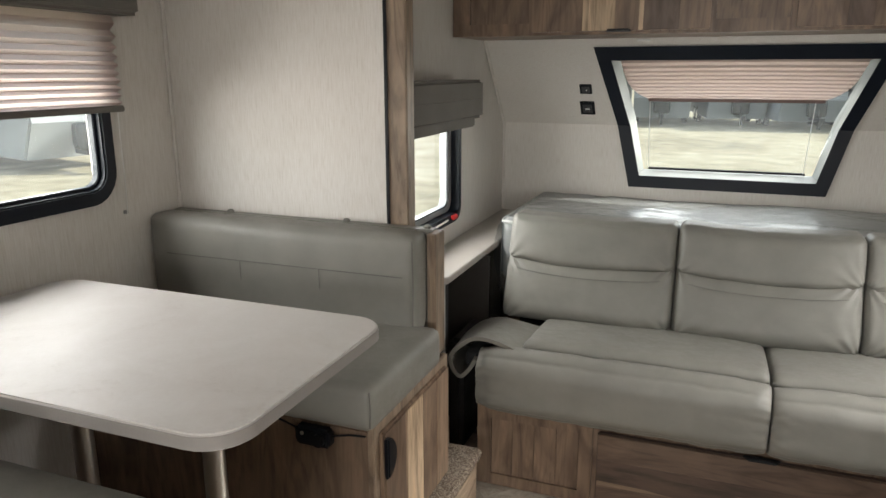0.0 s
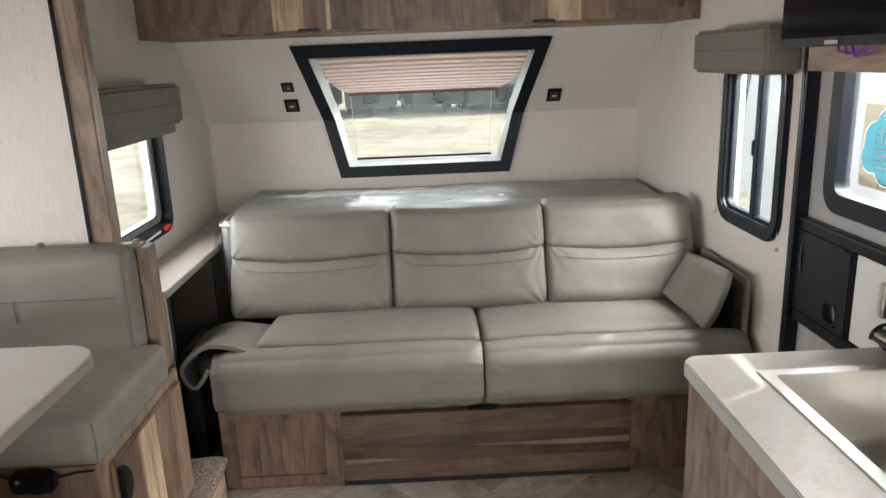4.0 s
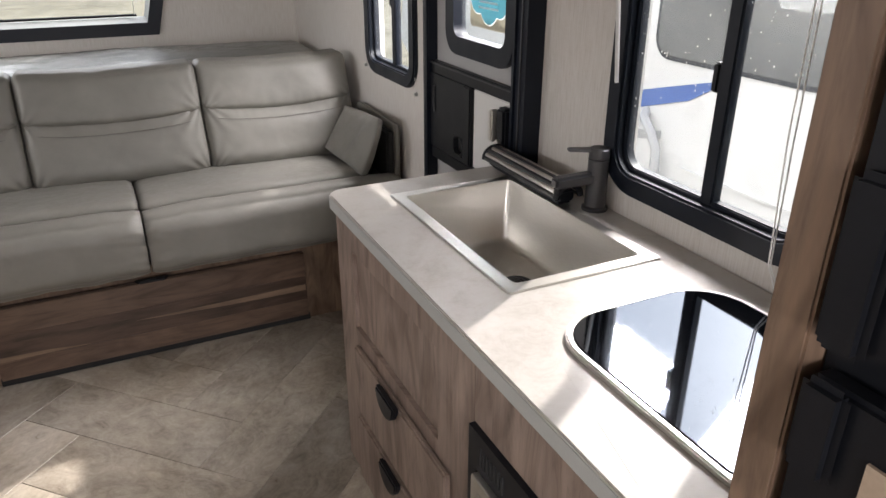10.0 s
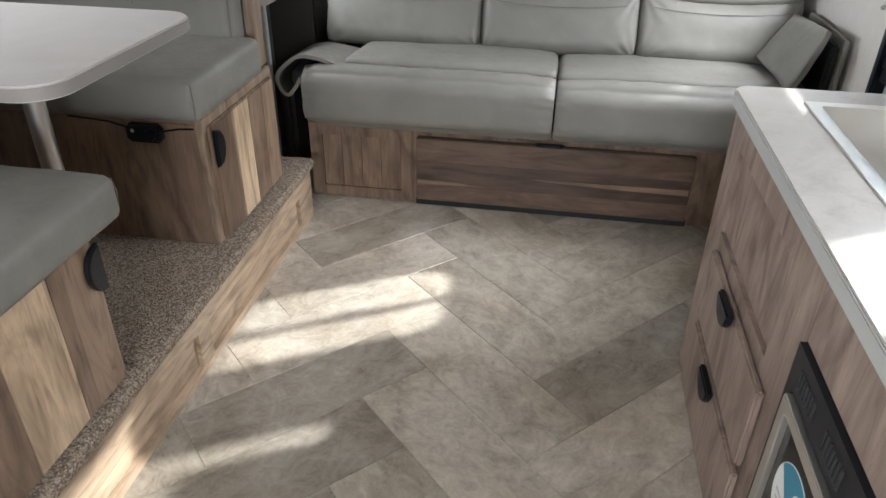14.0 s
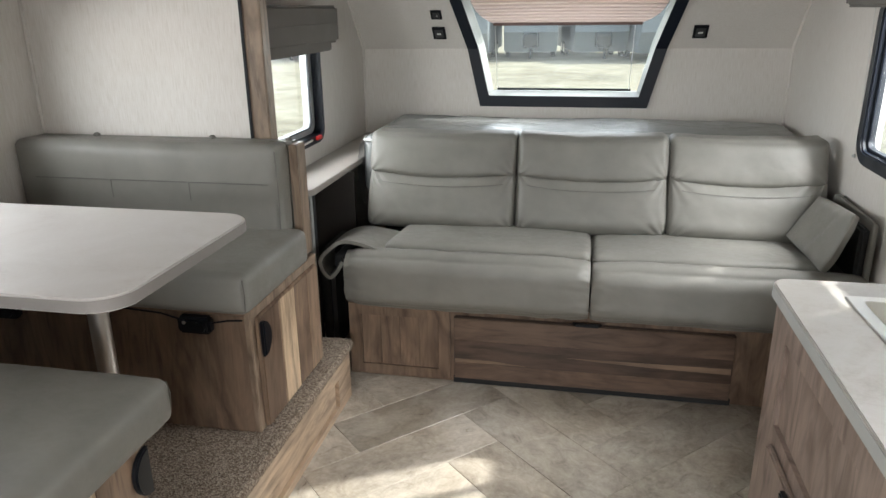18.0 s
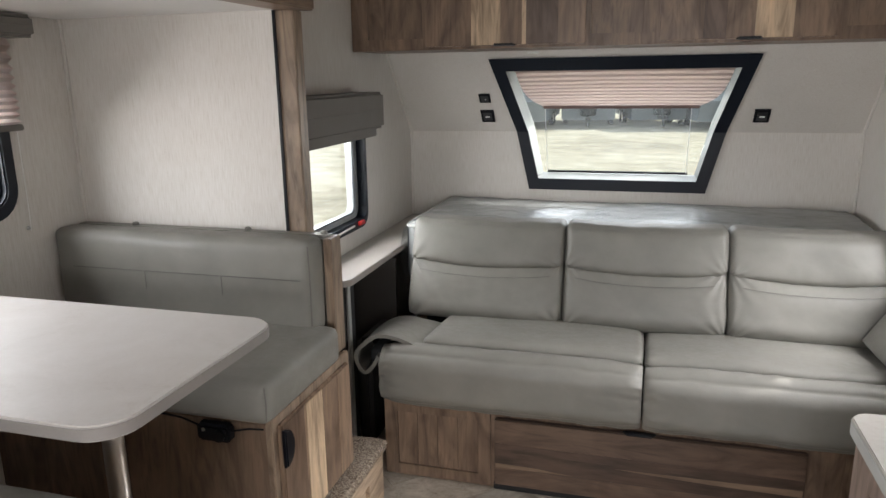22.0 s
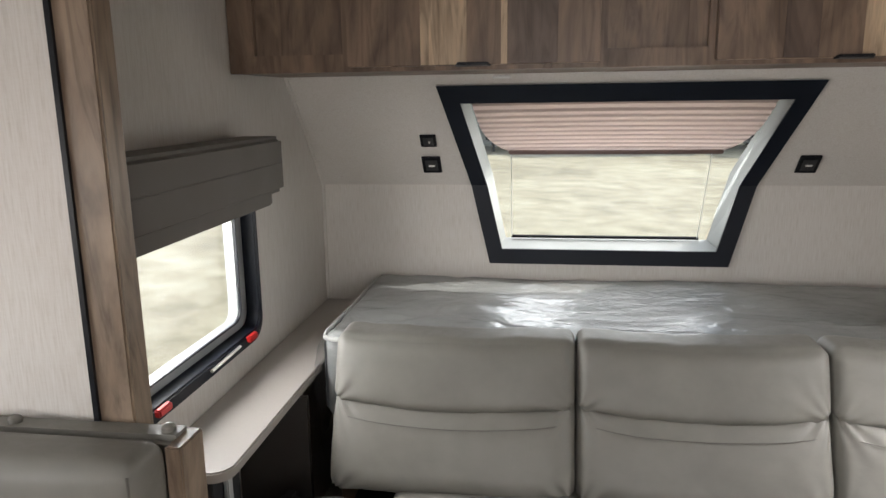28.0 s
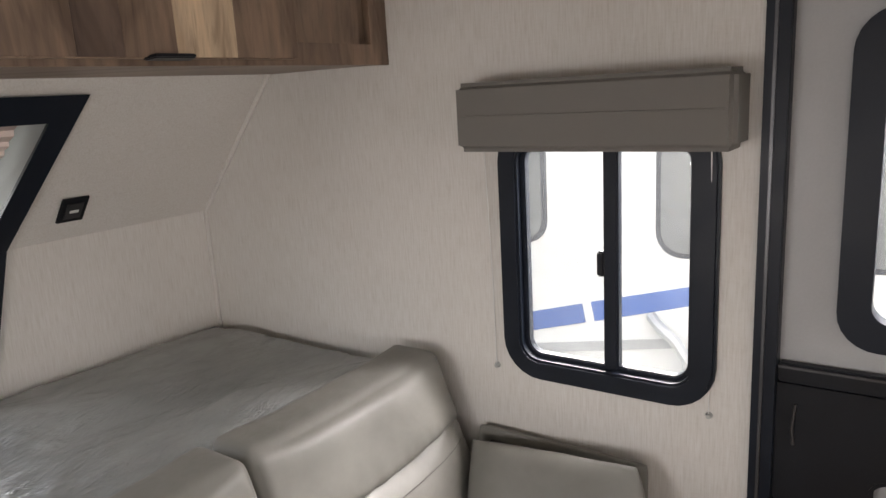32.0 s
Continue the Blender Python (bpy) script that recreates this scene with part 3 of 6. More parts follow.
def front_panel():
    bm = bmesh.new()
    levels = [-0.08, 1.05, CREASE, 1.69, SLOPE_Z, TOP]
    cols = []
    for z in levels:
        y = front_y(min(z, SLOPE_Z))
        zz = min(max(z, 1.05), 1.69)
        xs = (XL - 0.06, side_x(zz, 0.045, -0.105), side_x(zz, 0.94, 1.11), XR + 0.06)
        cols.append([(bm.verts.new((x, y, z)), bm.verts.new((x, y + 0.05, z))) for x in xs])
    for k in range(len(levels) - 1):
        for c in range(3):
            if c == 1 and k in (1, 2):
                continue
            q = [cols[k][c], cols[k][c + 1], cols[k + 1][c + 1], cols[k + 1][c]]
            bm.faces.new([v[0] for v in q])
            bm.faces.new([v[1] for v in q][::-1])
    for k in (1, 2):
        for c in (1, 2):
            a, b = cols[k][c], cols[k + 1][c]
            bm.faces.new((a[0], b[0], b[1], a[1]))
    for k in (1, 3):
        a, b = cols[k][1], cols[k][2]
        bm.faces.new((a[0], b[0], b[1], a[1]))
    return bm


structure("roof_nose", prism([(XL - 0.06, 3.62, 1.84), (XL - 0.06, 3.72, 1.735), (XL - 0.06, 4.30, 1.735), (XL - 0.06, 4.12, 1.95), (XL - 0.06, 3.70, TOP)], (XR - XL + 0.12, 0, 0)), HULL, "white outer nose of the trailer over the front window", "roof")
structure("wall_front", front_panel(), WALL, "off-white front wall leaning inwards above a crease", "wall")

# The slide-out room.
structure("wall_slide_outer", holed("x", SX - 0.06, SX, SY0 - 0.06, SY1 + 0.05, SF - 0.05, STOP + 0.04, [(0.621, 1.894, 1.221, 1.794)]), WALL, "off-white slide-out wall with a wide window", "wall")
structure("wall_slide_front", box((SX, SY1, SF - 0.05), (-0.575, SY1 + 0.045, STOP)), WALL, "off-white end wall of the slide-out", "wall")
structure("wall_slide_rear", box((SX, SY0 - 0.045, SF - 0.05), (-0.575, SY0, STOP)), WALL, "off-white end wall of the slide-out", "wall")
structure("ceiling_slide", box((SX, SY0 - 0.045, STOP), (-0.575, SY1 + 0.045, STOP + 0.04)), CEILING_MAT, "white slide-out ceiling", "ceiling")
structure("trim_slide_front", box((-0.578, SY1 - 0.012, SF + 0.0), (-0.50, SY1 + 0.05, STOP - 0.002), 0.004), WOOD_TRIM, "upright hickory trim at the slide-out edge", "trim")
structure("trim_slide_rear", box((-0.578, SY0 - 0.05, SF + 0.0), (-0.50, SY0 + 0.012, STOP - 0.002), 0.004), WOOD_TRIM, "upright hickory trim at the slide-out edge", "trim")
structure("trim_slide_top", box((-0.585, SY0 - 0.08, STOP), (-0.47, SY1 + 0.09, STOP + 0.12), 0.006), WOOD_Y, "hickory fascia over the slide-out opening", "trim")
structure("trim_slide_lip", box((-0.576, SY1 - 0.020, SF), (-0.566, SY1 - 0.013, STOP - 0.002)), BLACK, "dark seam beside the slide-out trim", "trim")
structure("trim_corner_slide", tube([(SX + 0.006, SY1 - 0.006, SF), (SX + 0.006, SY1 - 0.006, STOP)], 0.007, n=8), WALL, "thin off-white corner bead", "trim", True)
structure("trim_corner_front", tube([(XR - 0.005, YF - 0.005, 0.0), (XR - 0.005, YF - 0.005, CREASE), (XR - 0.005, SLOPE_Y - 0.005, SLOPE_Z)], 0.008, n=8), WALL, "thin off-white corner bead", "trim", True)
structure("trim_corner_front_left", tube([(XL + 0.005, YF - 0.005, 0.0), (XL + 0.005, YF - 0.005, CREASE), (XL + 0.005, SLOPE_Y - 0.005, SLOPE_Z)], 0.008, n=8), WALL, "thin off-white corner bead", "trim", True)

# The raised floor of the slide-out with its carpet and wooden fascia.
structure("floor_slide", box((SX, SY0 - 0.045, SF - 0.05), (-0.33, SY1 + 0.11, SF - 0.006)), WOOD_Y, "raised slide-out floor deck", "floor")


def carpet_mesh():
    bm = bmesh.new()
    nx, ny = 24, 90
    x0, x1, y0, y1 = SX, -0.285, SY0 - 0.045, SY1 + 0.12
    rows = []
    for i in range(nx + 1):
        u = x0 + (x1 - x0) * i / nx
        rows.append([bm.verts.new((u, y0 + (y1 - y0) * j / ny, SF + 0.004 * noise.noise(Vector((u * 40, j * 0.7, 0))))) for j in range(ny + 1)])
    rows.append([bm.verts.new((x1 + 0.012, v.co.y, SF - 0.012)) for v in rows[-1]])
    rows.append([bm.verts.new((x1 + 0.008, v.co.y, SF - 0.035)) for v in rows[-1]])
    rows.append([bm.verts.new((x1 - 0.02, v.co.y, SF - 0.035)) for v in rows[-1]])
    for a, b in zip(rows, rows[1:]):
        for j in range(ny):
            bm.faces.new((a[j], b[j], b[j + 1], a[j + 1]))
    ends = [(rows[k][-1]) for k in range(nx, len(rows))]
    bm.faces.new(ends)
    return bm


structure("carpet", carpet_mesh(), CARPET, "speckled brown loop carpet on the slide-out floor", "carpet", True)
fascia = structure("step_fascia", box((-0.335, SY0 - 0.05, 0.0), (-0.305, SY1 + 0.10, SF - 0.04), 0.003), WOOD_STEP, "hickory fascia board under the carpeted step", "step")
part("face_board", holed("x", -0.304, -0.288, SY0 - 0.05, SY1 + 0.10, 0.0, SF - 0.04, [(1.372, 2.19, 0.03, 0.15), (0.42, 1.30, 0.03, 0.15)]), WOOD_STEP, fascia, "pale hickory face with recesses")

# ---- windows and doors ----


def pleats(parent, axis, at, u0, u1, z0, z1, step, depth, lower=None, name="shade"):
    """A pleated shade between two heights; the lower end may narrow."""
    bm = bmesh.new()
    n = max(2, int((z1 - z0) / step))
    rows = []
    for k in range(2 * n + 1):
        f = k / (2 * n)
        z = z1 + (z0 - z1) * f ** 0.72
        a0, a1 = u0, u1
        if lower:
            a0, a1 = u0 + (lower[0] - u0) * f ** 2.2, u1 + (lower[1] - u1) * f ** 2.2
        off = depth * (0.5 if k % 2 else -0.5)
        row = []
        for q in range(13):
            u = a0 + (a1 - a0) * q / 12
            w = at + off + 0.0025 * noise.noise(Vector((u * 9, z * 20, 3)))
            row.append(bm.verts.new((w, u, z) if axis == "x" else (u, w, z)))
        rows.append(row)
    for a, b in zip(rows, rows[1:]):
        for q in range(12):
            bm.faces.new((a[q], a[q + 1], b[q + 1], b[q]))
    return part(name, bm, PLEAT, parent, "pinkish beige pleated cloth")


def slider_window(name, label, x, inward, y0, y1, z0, z1, r, mullion, width=0.052, glass=None):
    """A rounded two-pane window in a side wall; inward is -1 or +1, the way into the room along x."""
    w = thing(name, label, "window", (x, (y0 + y1) / 2, z0), kind="structure")
    d = inward
    fo = round_rect(y0, y1, z0, z1, r)
    fi = round_rect(y0 + width, y1 - width, z0 + width, z1 - width, max(r - width, 0.03))
    part("window_frame", ring(on_x(x - d * 0.03, fo), on_x(x - d * 0.03, fi), (d * 0.048, 0, 0), bevel=0.006), BLACK_TRIM, w, "black rounded frame", True)
    gi = round_rect(y0 + width + 0.012, y1 - width - 0.012, z0 + width + 0.012, z1 - width - 0.012, max(r - width - 0.012, 0.02))
    fo2 = round_rect(y0 + width - 0.002, y1 - width + 0.002, z0 + width - 0.002, z1 - width + 0.002, max(r - width, 0.03))
    part("gasket", ring(on_x(x - d * 0.028, fo2), on_x(x - d * 0.028, gi), (d * 0.024, 0, 0), bevel=0.003), BLACK_TRIM, w, "black inner track", True)
    part("mullion", box((x - 0.014 - d * 0.016, mullion - 0.018, z0 + width - 0.003), (x + 0.014 - d * 0.016, mullion + 0.018, z1 - width + 0.003), 0.004), BLACK_TRIM, w)
    for a, b, k in ((y0 + width, mullion - 0.016, 0.02), (mullion + 0.016, y1 - width, 0.012)):
        pane = part("pane", box((x - d * k - 0.002, a, z0 + width), (x - d * k + 0.002, b, z1 - width)), glass or GLASS, w)
        pane.visible_shadow = False
    zc = z0 + (z1 - z0) * 0.48
    part("latch", box((x - d * 0.012 - 0.012, mullion + 0.016, zc - 0.03), (x - d * 0.012 + 0.012, mullion + 0.034, zc + 0.03), 0.004), BLACK, w, "black slider latch")
    return w


kitchen_window = slider_window("window_kitchen", "black-framed sliding window over the kitchen counter", XK, -1, 0.63, 1.265, 0.94, 1.60, 0.11, 0.93, glass=TINTED_GLASS)
slider_window("window_side", "small black-framed sliding window between bed and door", XR, -1, 2.325, 2.845, 0.965, 1.61, 0.1, 2.565, glass=TINTED_GLASS)
slider_window("window_dinette", "wide black-framed sliding window over the dinette", SX, 1, 0.585, 1.93, 1.185, 1.83, 0.11, 1.25, 0.05, HAZED_GLASS)

# The bed-side window: a single hung pane with red latches.
bw = thing("window_bed", "black-framed escape window with red latches beside the bed", "window", (XL, 2.80, 0.95), kind="structure")
part("window_frame", ring(on_x(XL - 0.07, round_rect(2.40, 3.258, 0.925, 1.575, 0.075)), on_x(XL - 0.07, round_rect(2.428, 3.236, 0.965, 1.545, 0.055)), (0.083, 0, 0), bevel=0.005), BLACK_TRIM, bw, "black rounded frame", True)
part("sash", ring(on_x(XL - 0.066, round_rect(2.43, 3.234, 0.967, 1.543, 0.055)), on_x(XL - 0.066, round_rect(2.452, 3.175, 1.0, 1.51, 0.045)), (0.035, 0, 0), bevel=0.004), plain("grey_sash", (0.33, 0.345, 0.35), 0.45), bw, "pale grey inner sash", True)
part("gasket", ring(on_x(XL - 0.03, round_rect(2.45, 3.177, 0.998, 1.512, 0.045)), on_x(XL - 0.03, round_rect(2.455, 3.171, 1.003, 1.507, 0.042)), (0.006, 0, 0)), BLACK, bw, "thin black gasket", True)
part("pane", box((XL - 0.055, 2.44, 0.98), (XL - 0.051, 3.19, 1.53)), HAZED_GLASS, bw).visible_shadow = False
for y in (2.60, 3.14):
    part("latch", box((XL + 0.012, y - 0.03, 0.945), (XL + 0.03, y + 0.03, 0.965), 0.004), RED, bw, "red plastic latch")
part("latch_bar", tube([(XL + 0.02, 2.86, 0.95), (XL + 0.02, 3.05, 0.955)], 0.005), STEEL, bw, "bright latch bar")


def valance(name, label, x, d, y0, y1, z0, z1, depth=0.12, tail=0.0):
    """A padded box valance on a side wall, with the rail of its stowed shade under it."""
    v = thing(name, label, "valance", (x, (y0 + y1) / 2, z0))
    a, b = sorted((x + d * 0.001, x + d * depth))
    part("cover", box((a, y0, z0), (b, y1, z1), 0.014, seg=3), VALANCE, v, "", True)
    xf, zs = (b if d > 0 else a), z0 + (z1 - z0) * 0.52
    part("seam", tube([(xf, y0 + 0.02, zs), (xf, y1 - 0.02, zs)], 0.0022, n=6), VALANCE, v)
    if tail:
        part("stowed_shade", box((min(x + d * 0.03, x + d * (depth - 0.02)), y0 + 0.04, z0 - tail), (max(x + d * 0.03, x + d * (depth - 0.02)), y1 - 0.06, z0 + 0.01), 0.005), VALANCE, v, "stowed grey shade")
    return v


valance("valance", "grey-brown padded valance over the bed-side window", XL, 1, 2.345, 3.205, 1.41, 1.578, 0.135, 0.035)
valance("valance", "grey-brown padded valance over the small side window", XR, -1, 2.275, 2.89, 1.545, 1.70, 0.125)
valance("valance", "grey-brown padded valance over the dinette window", SX, 1, 0.50, 2.0, 1.79, 1.865, 0.12)

# The pleated shade over the dinette window.
db = thing("pleated_blind", "half-lowered pinkish pleated blind over the dinette window", "blind", (SX + 0.045, 1.27, 1.49))
pleats(db, "x", SX + 0.05, 0.56, 1.94, 1.505, 1.80, 0.027, 0.024)
part("bottom_rail", box((SX + 0.035, 0.56, 1.486), (SX + 0.065, 1.945, 1.506), 0.004), VALANCE, db, "grey bottom rail")
for y in (0.60, 1.945):
    part("cord", tube([(SX + 0.03, y, 1.49), (SX + 0.02, y + 0.008, 1.2), (SX + 0.012, y + 0.012, 1.13)], 0.0018, n=6), WHITE, db, "thin white cord")
    part("cord_cleat", tube([(SX + 0.001, y + 0.012, 1.14), (SX + 0.013, y + 0.012, 1.14)], [0.008, 0.005], n=10), REVEAL, db, "tiny pale cord cleat")

# The front window: black trapezoid trim bent at the crease, deep pale reveal, glass, pleated shade.
fw = thing("window_front", "trapezoid front window with wide black trim", "window", (0.5, YF, 1.01), kind="structure")


def trap_ring(z0, z1, low, high, inset, y_in, y_out, closed=True):
    """A trapezoid frame that follows the bent wall from z0 to z1; low and high give its sides at 1.01 and 1.725."""
    bm = bmesh.new()
    zs = [(z0, z0 + inset), (CREASE, CREASE), (z1, z1 - inset)]
    loops = {}
    for off, tag in ((y_in, "f"), (y_out, "b")):
        for ins, t2 in ((0.0, "o"), (inset, "i")):
            pts = []
            for za, zb in zs:
                z = za if t2 == "o" else zb
                pts.append(((side_x(z, low[0], low[1]) + ins * 1.05), z))
            for za, zb in reversed(zs):
                z = za if t2 == "o" else zb
                pts.append(((side_x(z, high[0], high[1]) - ins * 1.05), z))
            loops[tag + t2] = [bm.verts.new((x, front_y(z) + off, z)) for x, z in pts]
    order = ["fo", "fi", "bi", "bo"]
    for a, b in zip(order, order[1:] + order[:1]):
        for k in range(6):
            bm.faces.new((loops[a][k], loops[a][(k + 1) % 6], loops[b][(k + 1) % 6], loops[b][k]))
    return bm


part("window_trim", trap_ring(1.01, 1.725, (0.018, -0.147), (0.966, 1.153), 0.062, -0.014, -0.001), BLACK_TRIM, fw, "wide black trim")


def reveal_mesh():
    bm = bmesh.new()
    near, far = [], []
    for z, zf, yf in ((1.06, 1.085, 4.17), (CREASE, 1.37, 4.12), (1.675, 1.66, 3.86)):
        near.append((side_x(z, 0.045, -0.105), front_y(z), z))
        far.append((side_x(z, 0.085, -0.055), yf, zf))
    for z, zf, yf in ((1.675, 1.66, 3.86), (CREASE, 1.37, 4.12), (1.06, 1.085, 4.17)):
        near.append((side_x(z, 0.94, 1.11), front_y(z), z))
        far.append((side_x(z, 0.905, 1.07), yf, zf))
    out = [Vector(p) for p in near]
    back = [Vector(p) for p in far]
    a, b = [bm.verts.new(p) for p in out], [bm.verts.new(p) for p in back]
    c = [bm.verts.new(p + Vector((0.006 if p.x > 0.5 else -0.006, 0.004, 0.004 if p.z > 1.4 else -0.004))) for p in back]
    e = [bm.verts.new(p + Vector((0.006 if p.x > 0.5 else -0.006, 0.004, 0.004 if p.z > 1.4 else -0.004))) for p in out]
    for p, q in ((a, b), (b, c), (c, e), (e, a)):
        for k in range(6):
            bm.faces.new((p[k], p[(k + 1) % 6], q[(k + 1) % 6], q[k]))
    return bm


part("reveal", reveal_mesh(), WINDOW_REVEAL, fw, "deep pale grey reveal")
pane = part("pane", prism([(0.085, 4.168, 1.085), (0.905, 4.168, 1.085), (0.99, 4.118, 1.37), (1.065, 3.858, 1.66), (-0.05, 3.858, 1.66), (0.005, 4.118, 1.37)], (0, 0.004, 0)), DUSTY_GLARE_GLASS, fw)
pane.visible_shadow = False
part("gasket", tube([(0.10, 4.155, 1.094), (0.88, 4.155, 1.094)], 0.007, n=8), BLACK, fw, "black rubber gasket strip")
fb = thing("pleated_blind", "half-lowered pinkish pleated blind in the front window", "blind", (0.5, 3.86, 1.47))


def leaning_pleats():
    bm = bmesh.new()
    rows = []
    n = 20
    for k in range(n + 1):
        f = k / n
        z = 1.672 - (1.672 - 1.475) * f ** 0.75
        f = f ** 0.75
        yb = 3.80 + 0.155 * f + (0.007 if k % 2 else -0.007) * (1.15 - 0.5 * f)
        a0, a1 = -0.04 + 0.05 * f + 0.085 * f ** 5, 1.055 - 0.055 * f - 0.09 * f ** 5
        rows.append([bm.verts.new((a0 + (a1 - a0) * q / 16, yb, z + 0.004 * math.sin(q / 16 * math.pi))) for q in range(17)])
    for a, b in zip(rows, rows[1:]):
        for q in range(16):
            bm.faces.new((a[q], a[q + 1], b[q + 1], b[q]))
    return bm


part("shade", leaning_pleats(), PLEAT_FRONT, fb, "pinkish beige pleated cloth")
part("bottom_rail", box((0.095, 3.94, 1.462), (0.91, 3.97, 1.478), 0.004), plain("brown_rail", (0.16, 0.1, 0.085), 0.5), fb, "dark brown rail")
for x in (0.105, 0.87):
    part("cord", tube([(x, 3.955, 1.47), (x - 0.002, 4.12, 1.10)], 0.0016, n=6), WHITE, fb, "thin cord")

# The entry door with its window, screen panel and frame.
dr = thing("door_entry", "closed grey entry door with black frame and screen-door slider", "door", (XR, 1.92, 0.0), kind="structure")
part("door_frame", ring(on_x(XR - 0.012, round_rect(1.572, 2.252, -0.02, 1.96, 0.05)), on_x(XR - 0.012, round_rect(1.632, 2.205, 0.03, 1.90, 0.03)), (0.06, 0, 0)), BLACK_TRIM, dr, "black door frame", True)
part("frame_lip", ring(on_x(XR - 0.02, round_rect(1.622, 2.218, 0.02, 1.912, 0.03)), on_x(XR - 0.02, round_rect(1.634, 2.206, 0.032, 1.90, 0.03)), (0.02, 0, 0)), BLACK_TRIM, dr, "", True)
part("frame_groove", ring(on_x(XR - 0.016, round_rect(1.594, 2.236, 0.0, 1.936, 0.04)), on_x(XR - 0.016, round_rect(1.600, 2.230, 0.006, 1.930, 0.04)), (0.006, 0, 0)), GUN, dr, "thin bright frame edge", True)
part("door_slab", holed("x", XR + 0.022, XR + 0.05, 1.626, 2.212, 0.02, 1.91, [(1.715, 2.05, 1.20, 1.73)]), DOOR_GREY, dr, "grey door skin")
part("window_trim", ring(on_x(XR + 0.004, round_rect(1.672, 2.106, 1.147, 1.79, 0.075)), on_x(XR + 0.004, round_rect(1.717, 2.048, 1.205, 1.735, 0.035)), (0.05, 0, 0), bevel=0.006), BLACK_TRIM, dr, "black rounded trim", True)
part("pane", box((XR + 0.034, 1.71, 1.195), (XR + 0.038, 2.055, 1.74)), TINTED_GLASS, dr).visible_shadow = False
part("screen_rail", box((XR - 0.004, 1.634, 1.062), (XR + 0.02, 2.204, 1.104), 0.004), BLACK, dr, "black screen-door rail")
part("rail_lip", box((XR - 0.008, 1.634, 1.094), (XR - 0.0035, 2.204, 1.1), 0.001), GUN, dr)
slider_panel = part("screen_slider", holed("x", XR - 0.006, XR + 0.014, 1.945, 2.204, 0.80, 1.0615, [(1.955, 2.02, 0.815, 0.882)]), BLACK, dr, "black sliding panel")
part("slider_groove", tube([(XR - 0.008, 2.168, 0.93), (XR - 0.010, 2.172, 0.965), (XR - 0.008, 2.168, 1.02)], 0.004, n=6), GUN, slider_panel, "raised finger grip", True)
part("pull", ring(on_x(XR - 0.007, round_rect(1.95, 2.03, 0.812, 0.888, 0.034)), on_x(XR - 0.007, round_rect(1.957, 2.023, 0.819, 0.881, 0.029)), (0.02, 0, 0)), BLACK, slider_panel, "half-round pull opening", True)
part("slider_edge", box((XR - 0.012, 1.895, 0.80), (XR + 0.016, 1.944, 1.0615), 0.005), BLACK, dr, "upright slider edge")
part("screen_rail_low", box((XR - 0.004, 1.634, 0.755), (XR + 0.02, 2.204, 0.798), 0.004), BLACK, dr, "black screen-door rail")
part("latch_panel", box((XR + 0.002, 1.64, 0.80), (XR + 0.018, 1.893, 1.060), 0.003), WHITE, dr, "pale inner panel")
handle = part("handle", box((XR - 0.035, 1.640, 0.925), (XR + 0.001, 1.688, 1.05), 0.008), BLACK, dr, "black door latch")
part("lever", box((XR - 0.05, 1.686, 0.945), (XR - 0.02, 1.708, 1.04), 0.005), STEEL, handle, "bright latch lever")
part("lock_knob", tube([(XR - 0.034, 1.662, 0.95), (XR - 0.045, 1.662, 0.95)], 0.009, n=12), STEEL, handle, "small bright lock")
part("lock_flag", box((XR - 0.037, 1.652, 0.926), (XR - 0.0345, 1.672, 0.934)), RED, handle, "small red lock mark")
st = thing("door_sticker", "teal cloud-shaped notice on tan paper in the door window", "notice", (XR + 0.028, 1.848, 1.24))
lobes = [(1.848, 1.405, 0.060), (1.795, 1.372, 0.05), (1.903, 1.375, 0.05), (1.785, 1.328, 0.045), (1.915, 1.332, 0.045), (1.848, 1.312, 0.052)]


def cloud_edge(t):
    """The farthest reach of the round lobes, seen from the middle of the cloud."""
    d = Vector((math.cos(t), math.sin(t)))
    best = 0.0
    for cy, cz, rr_ in lobes:
        c = Vector((cy - 1.848, cz - 1.355))
        along, off = c.dot(d), abs(c.x * d.y - c.y * d.x)
        if off < rr_:
            best = max(best, along + math.sqrt(rr_ * rr_ - off * off))
    return best


def cloud_outline(x, grow):
    return [(x, 1.848 + (cloud_edge(t) + grow) * math.cos(t), 1.355 + (cloud_edge(t) + grow) * math.sin(t)) for t in (q * math.pi / 36 for q in range(72))]


def card_edge(x):
    """The edge of the card, met by rays from the middle of the cloud."""
    out = []
    for t in (q * math.pi / 36 for q in range(72)):
        c, d = math.cos(t), math.sin(t)
        reach = min((0.119 if c > 0 else 0.113) / max(abs(c), 1e-6), (0.117 if d > 0 else 0.110) / max(abs(d), 1e-6))
        out.append((x, 1.848 + reach * c, 1.355 + reach * d))
    return out


part("card", ring(card_edge(XR + 0.024), cloud_outline(XR + 0.024, 0.004), (0.0015, 0, 0)), PAPER, st, "tan card")
part("cloud_rim", ring(cloud_outline(XR + 0.0235, 0.005), cloud_outline(XR + 0.0235, 0.0), (0.0015, 0, 0)), WHITE_PRINT, st, "white outline of the cloud")
part("cloud", prism(cloud_outline(XR + 0.0225, 0.001), (0.0015, 0, 0)), TEAL, st, "teal cloud print")
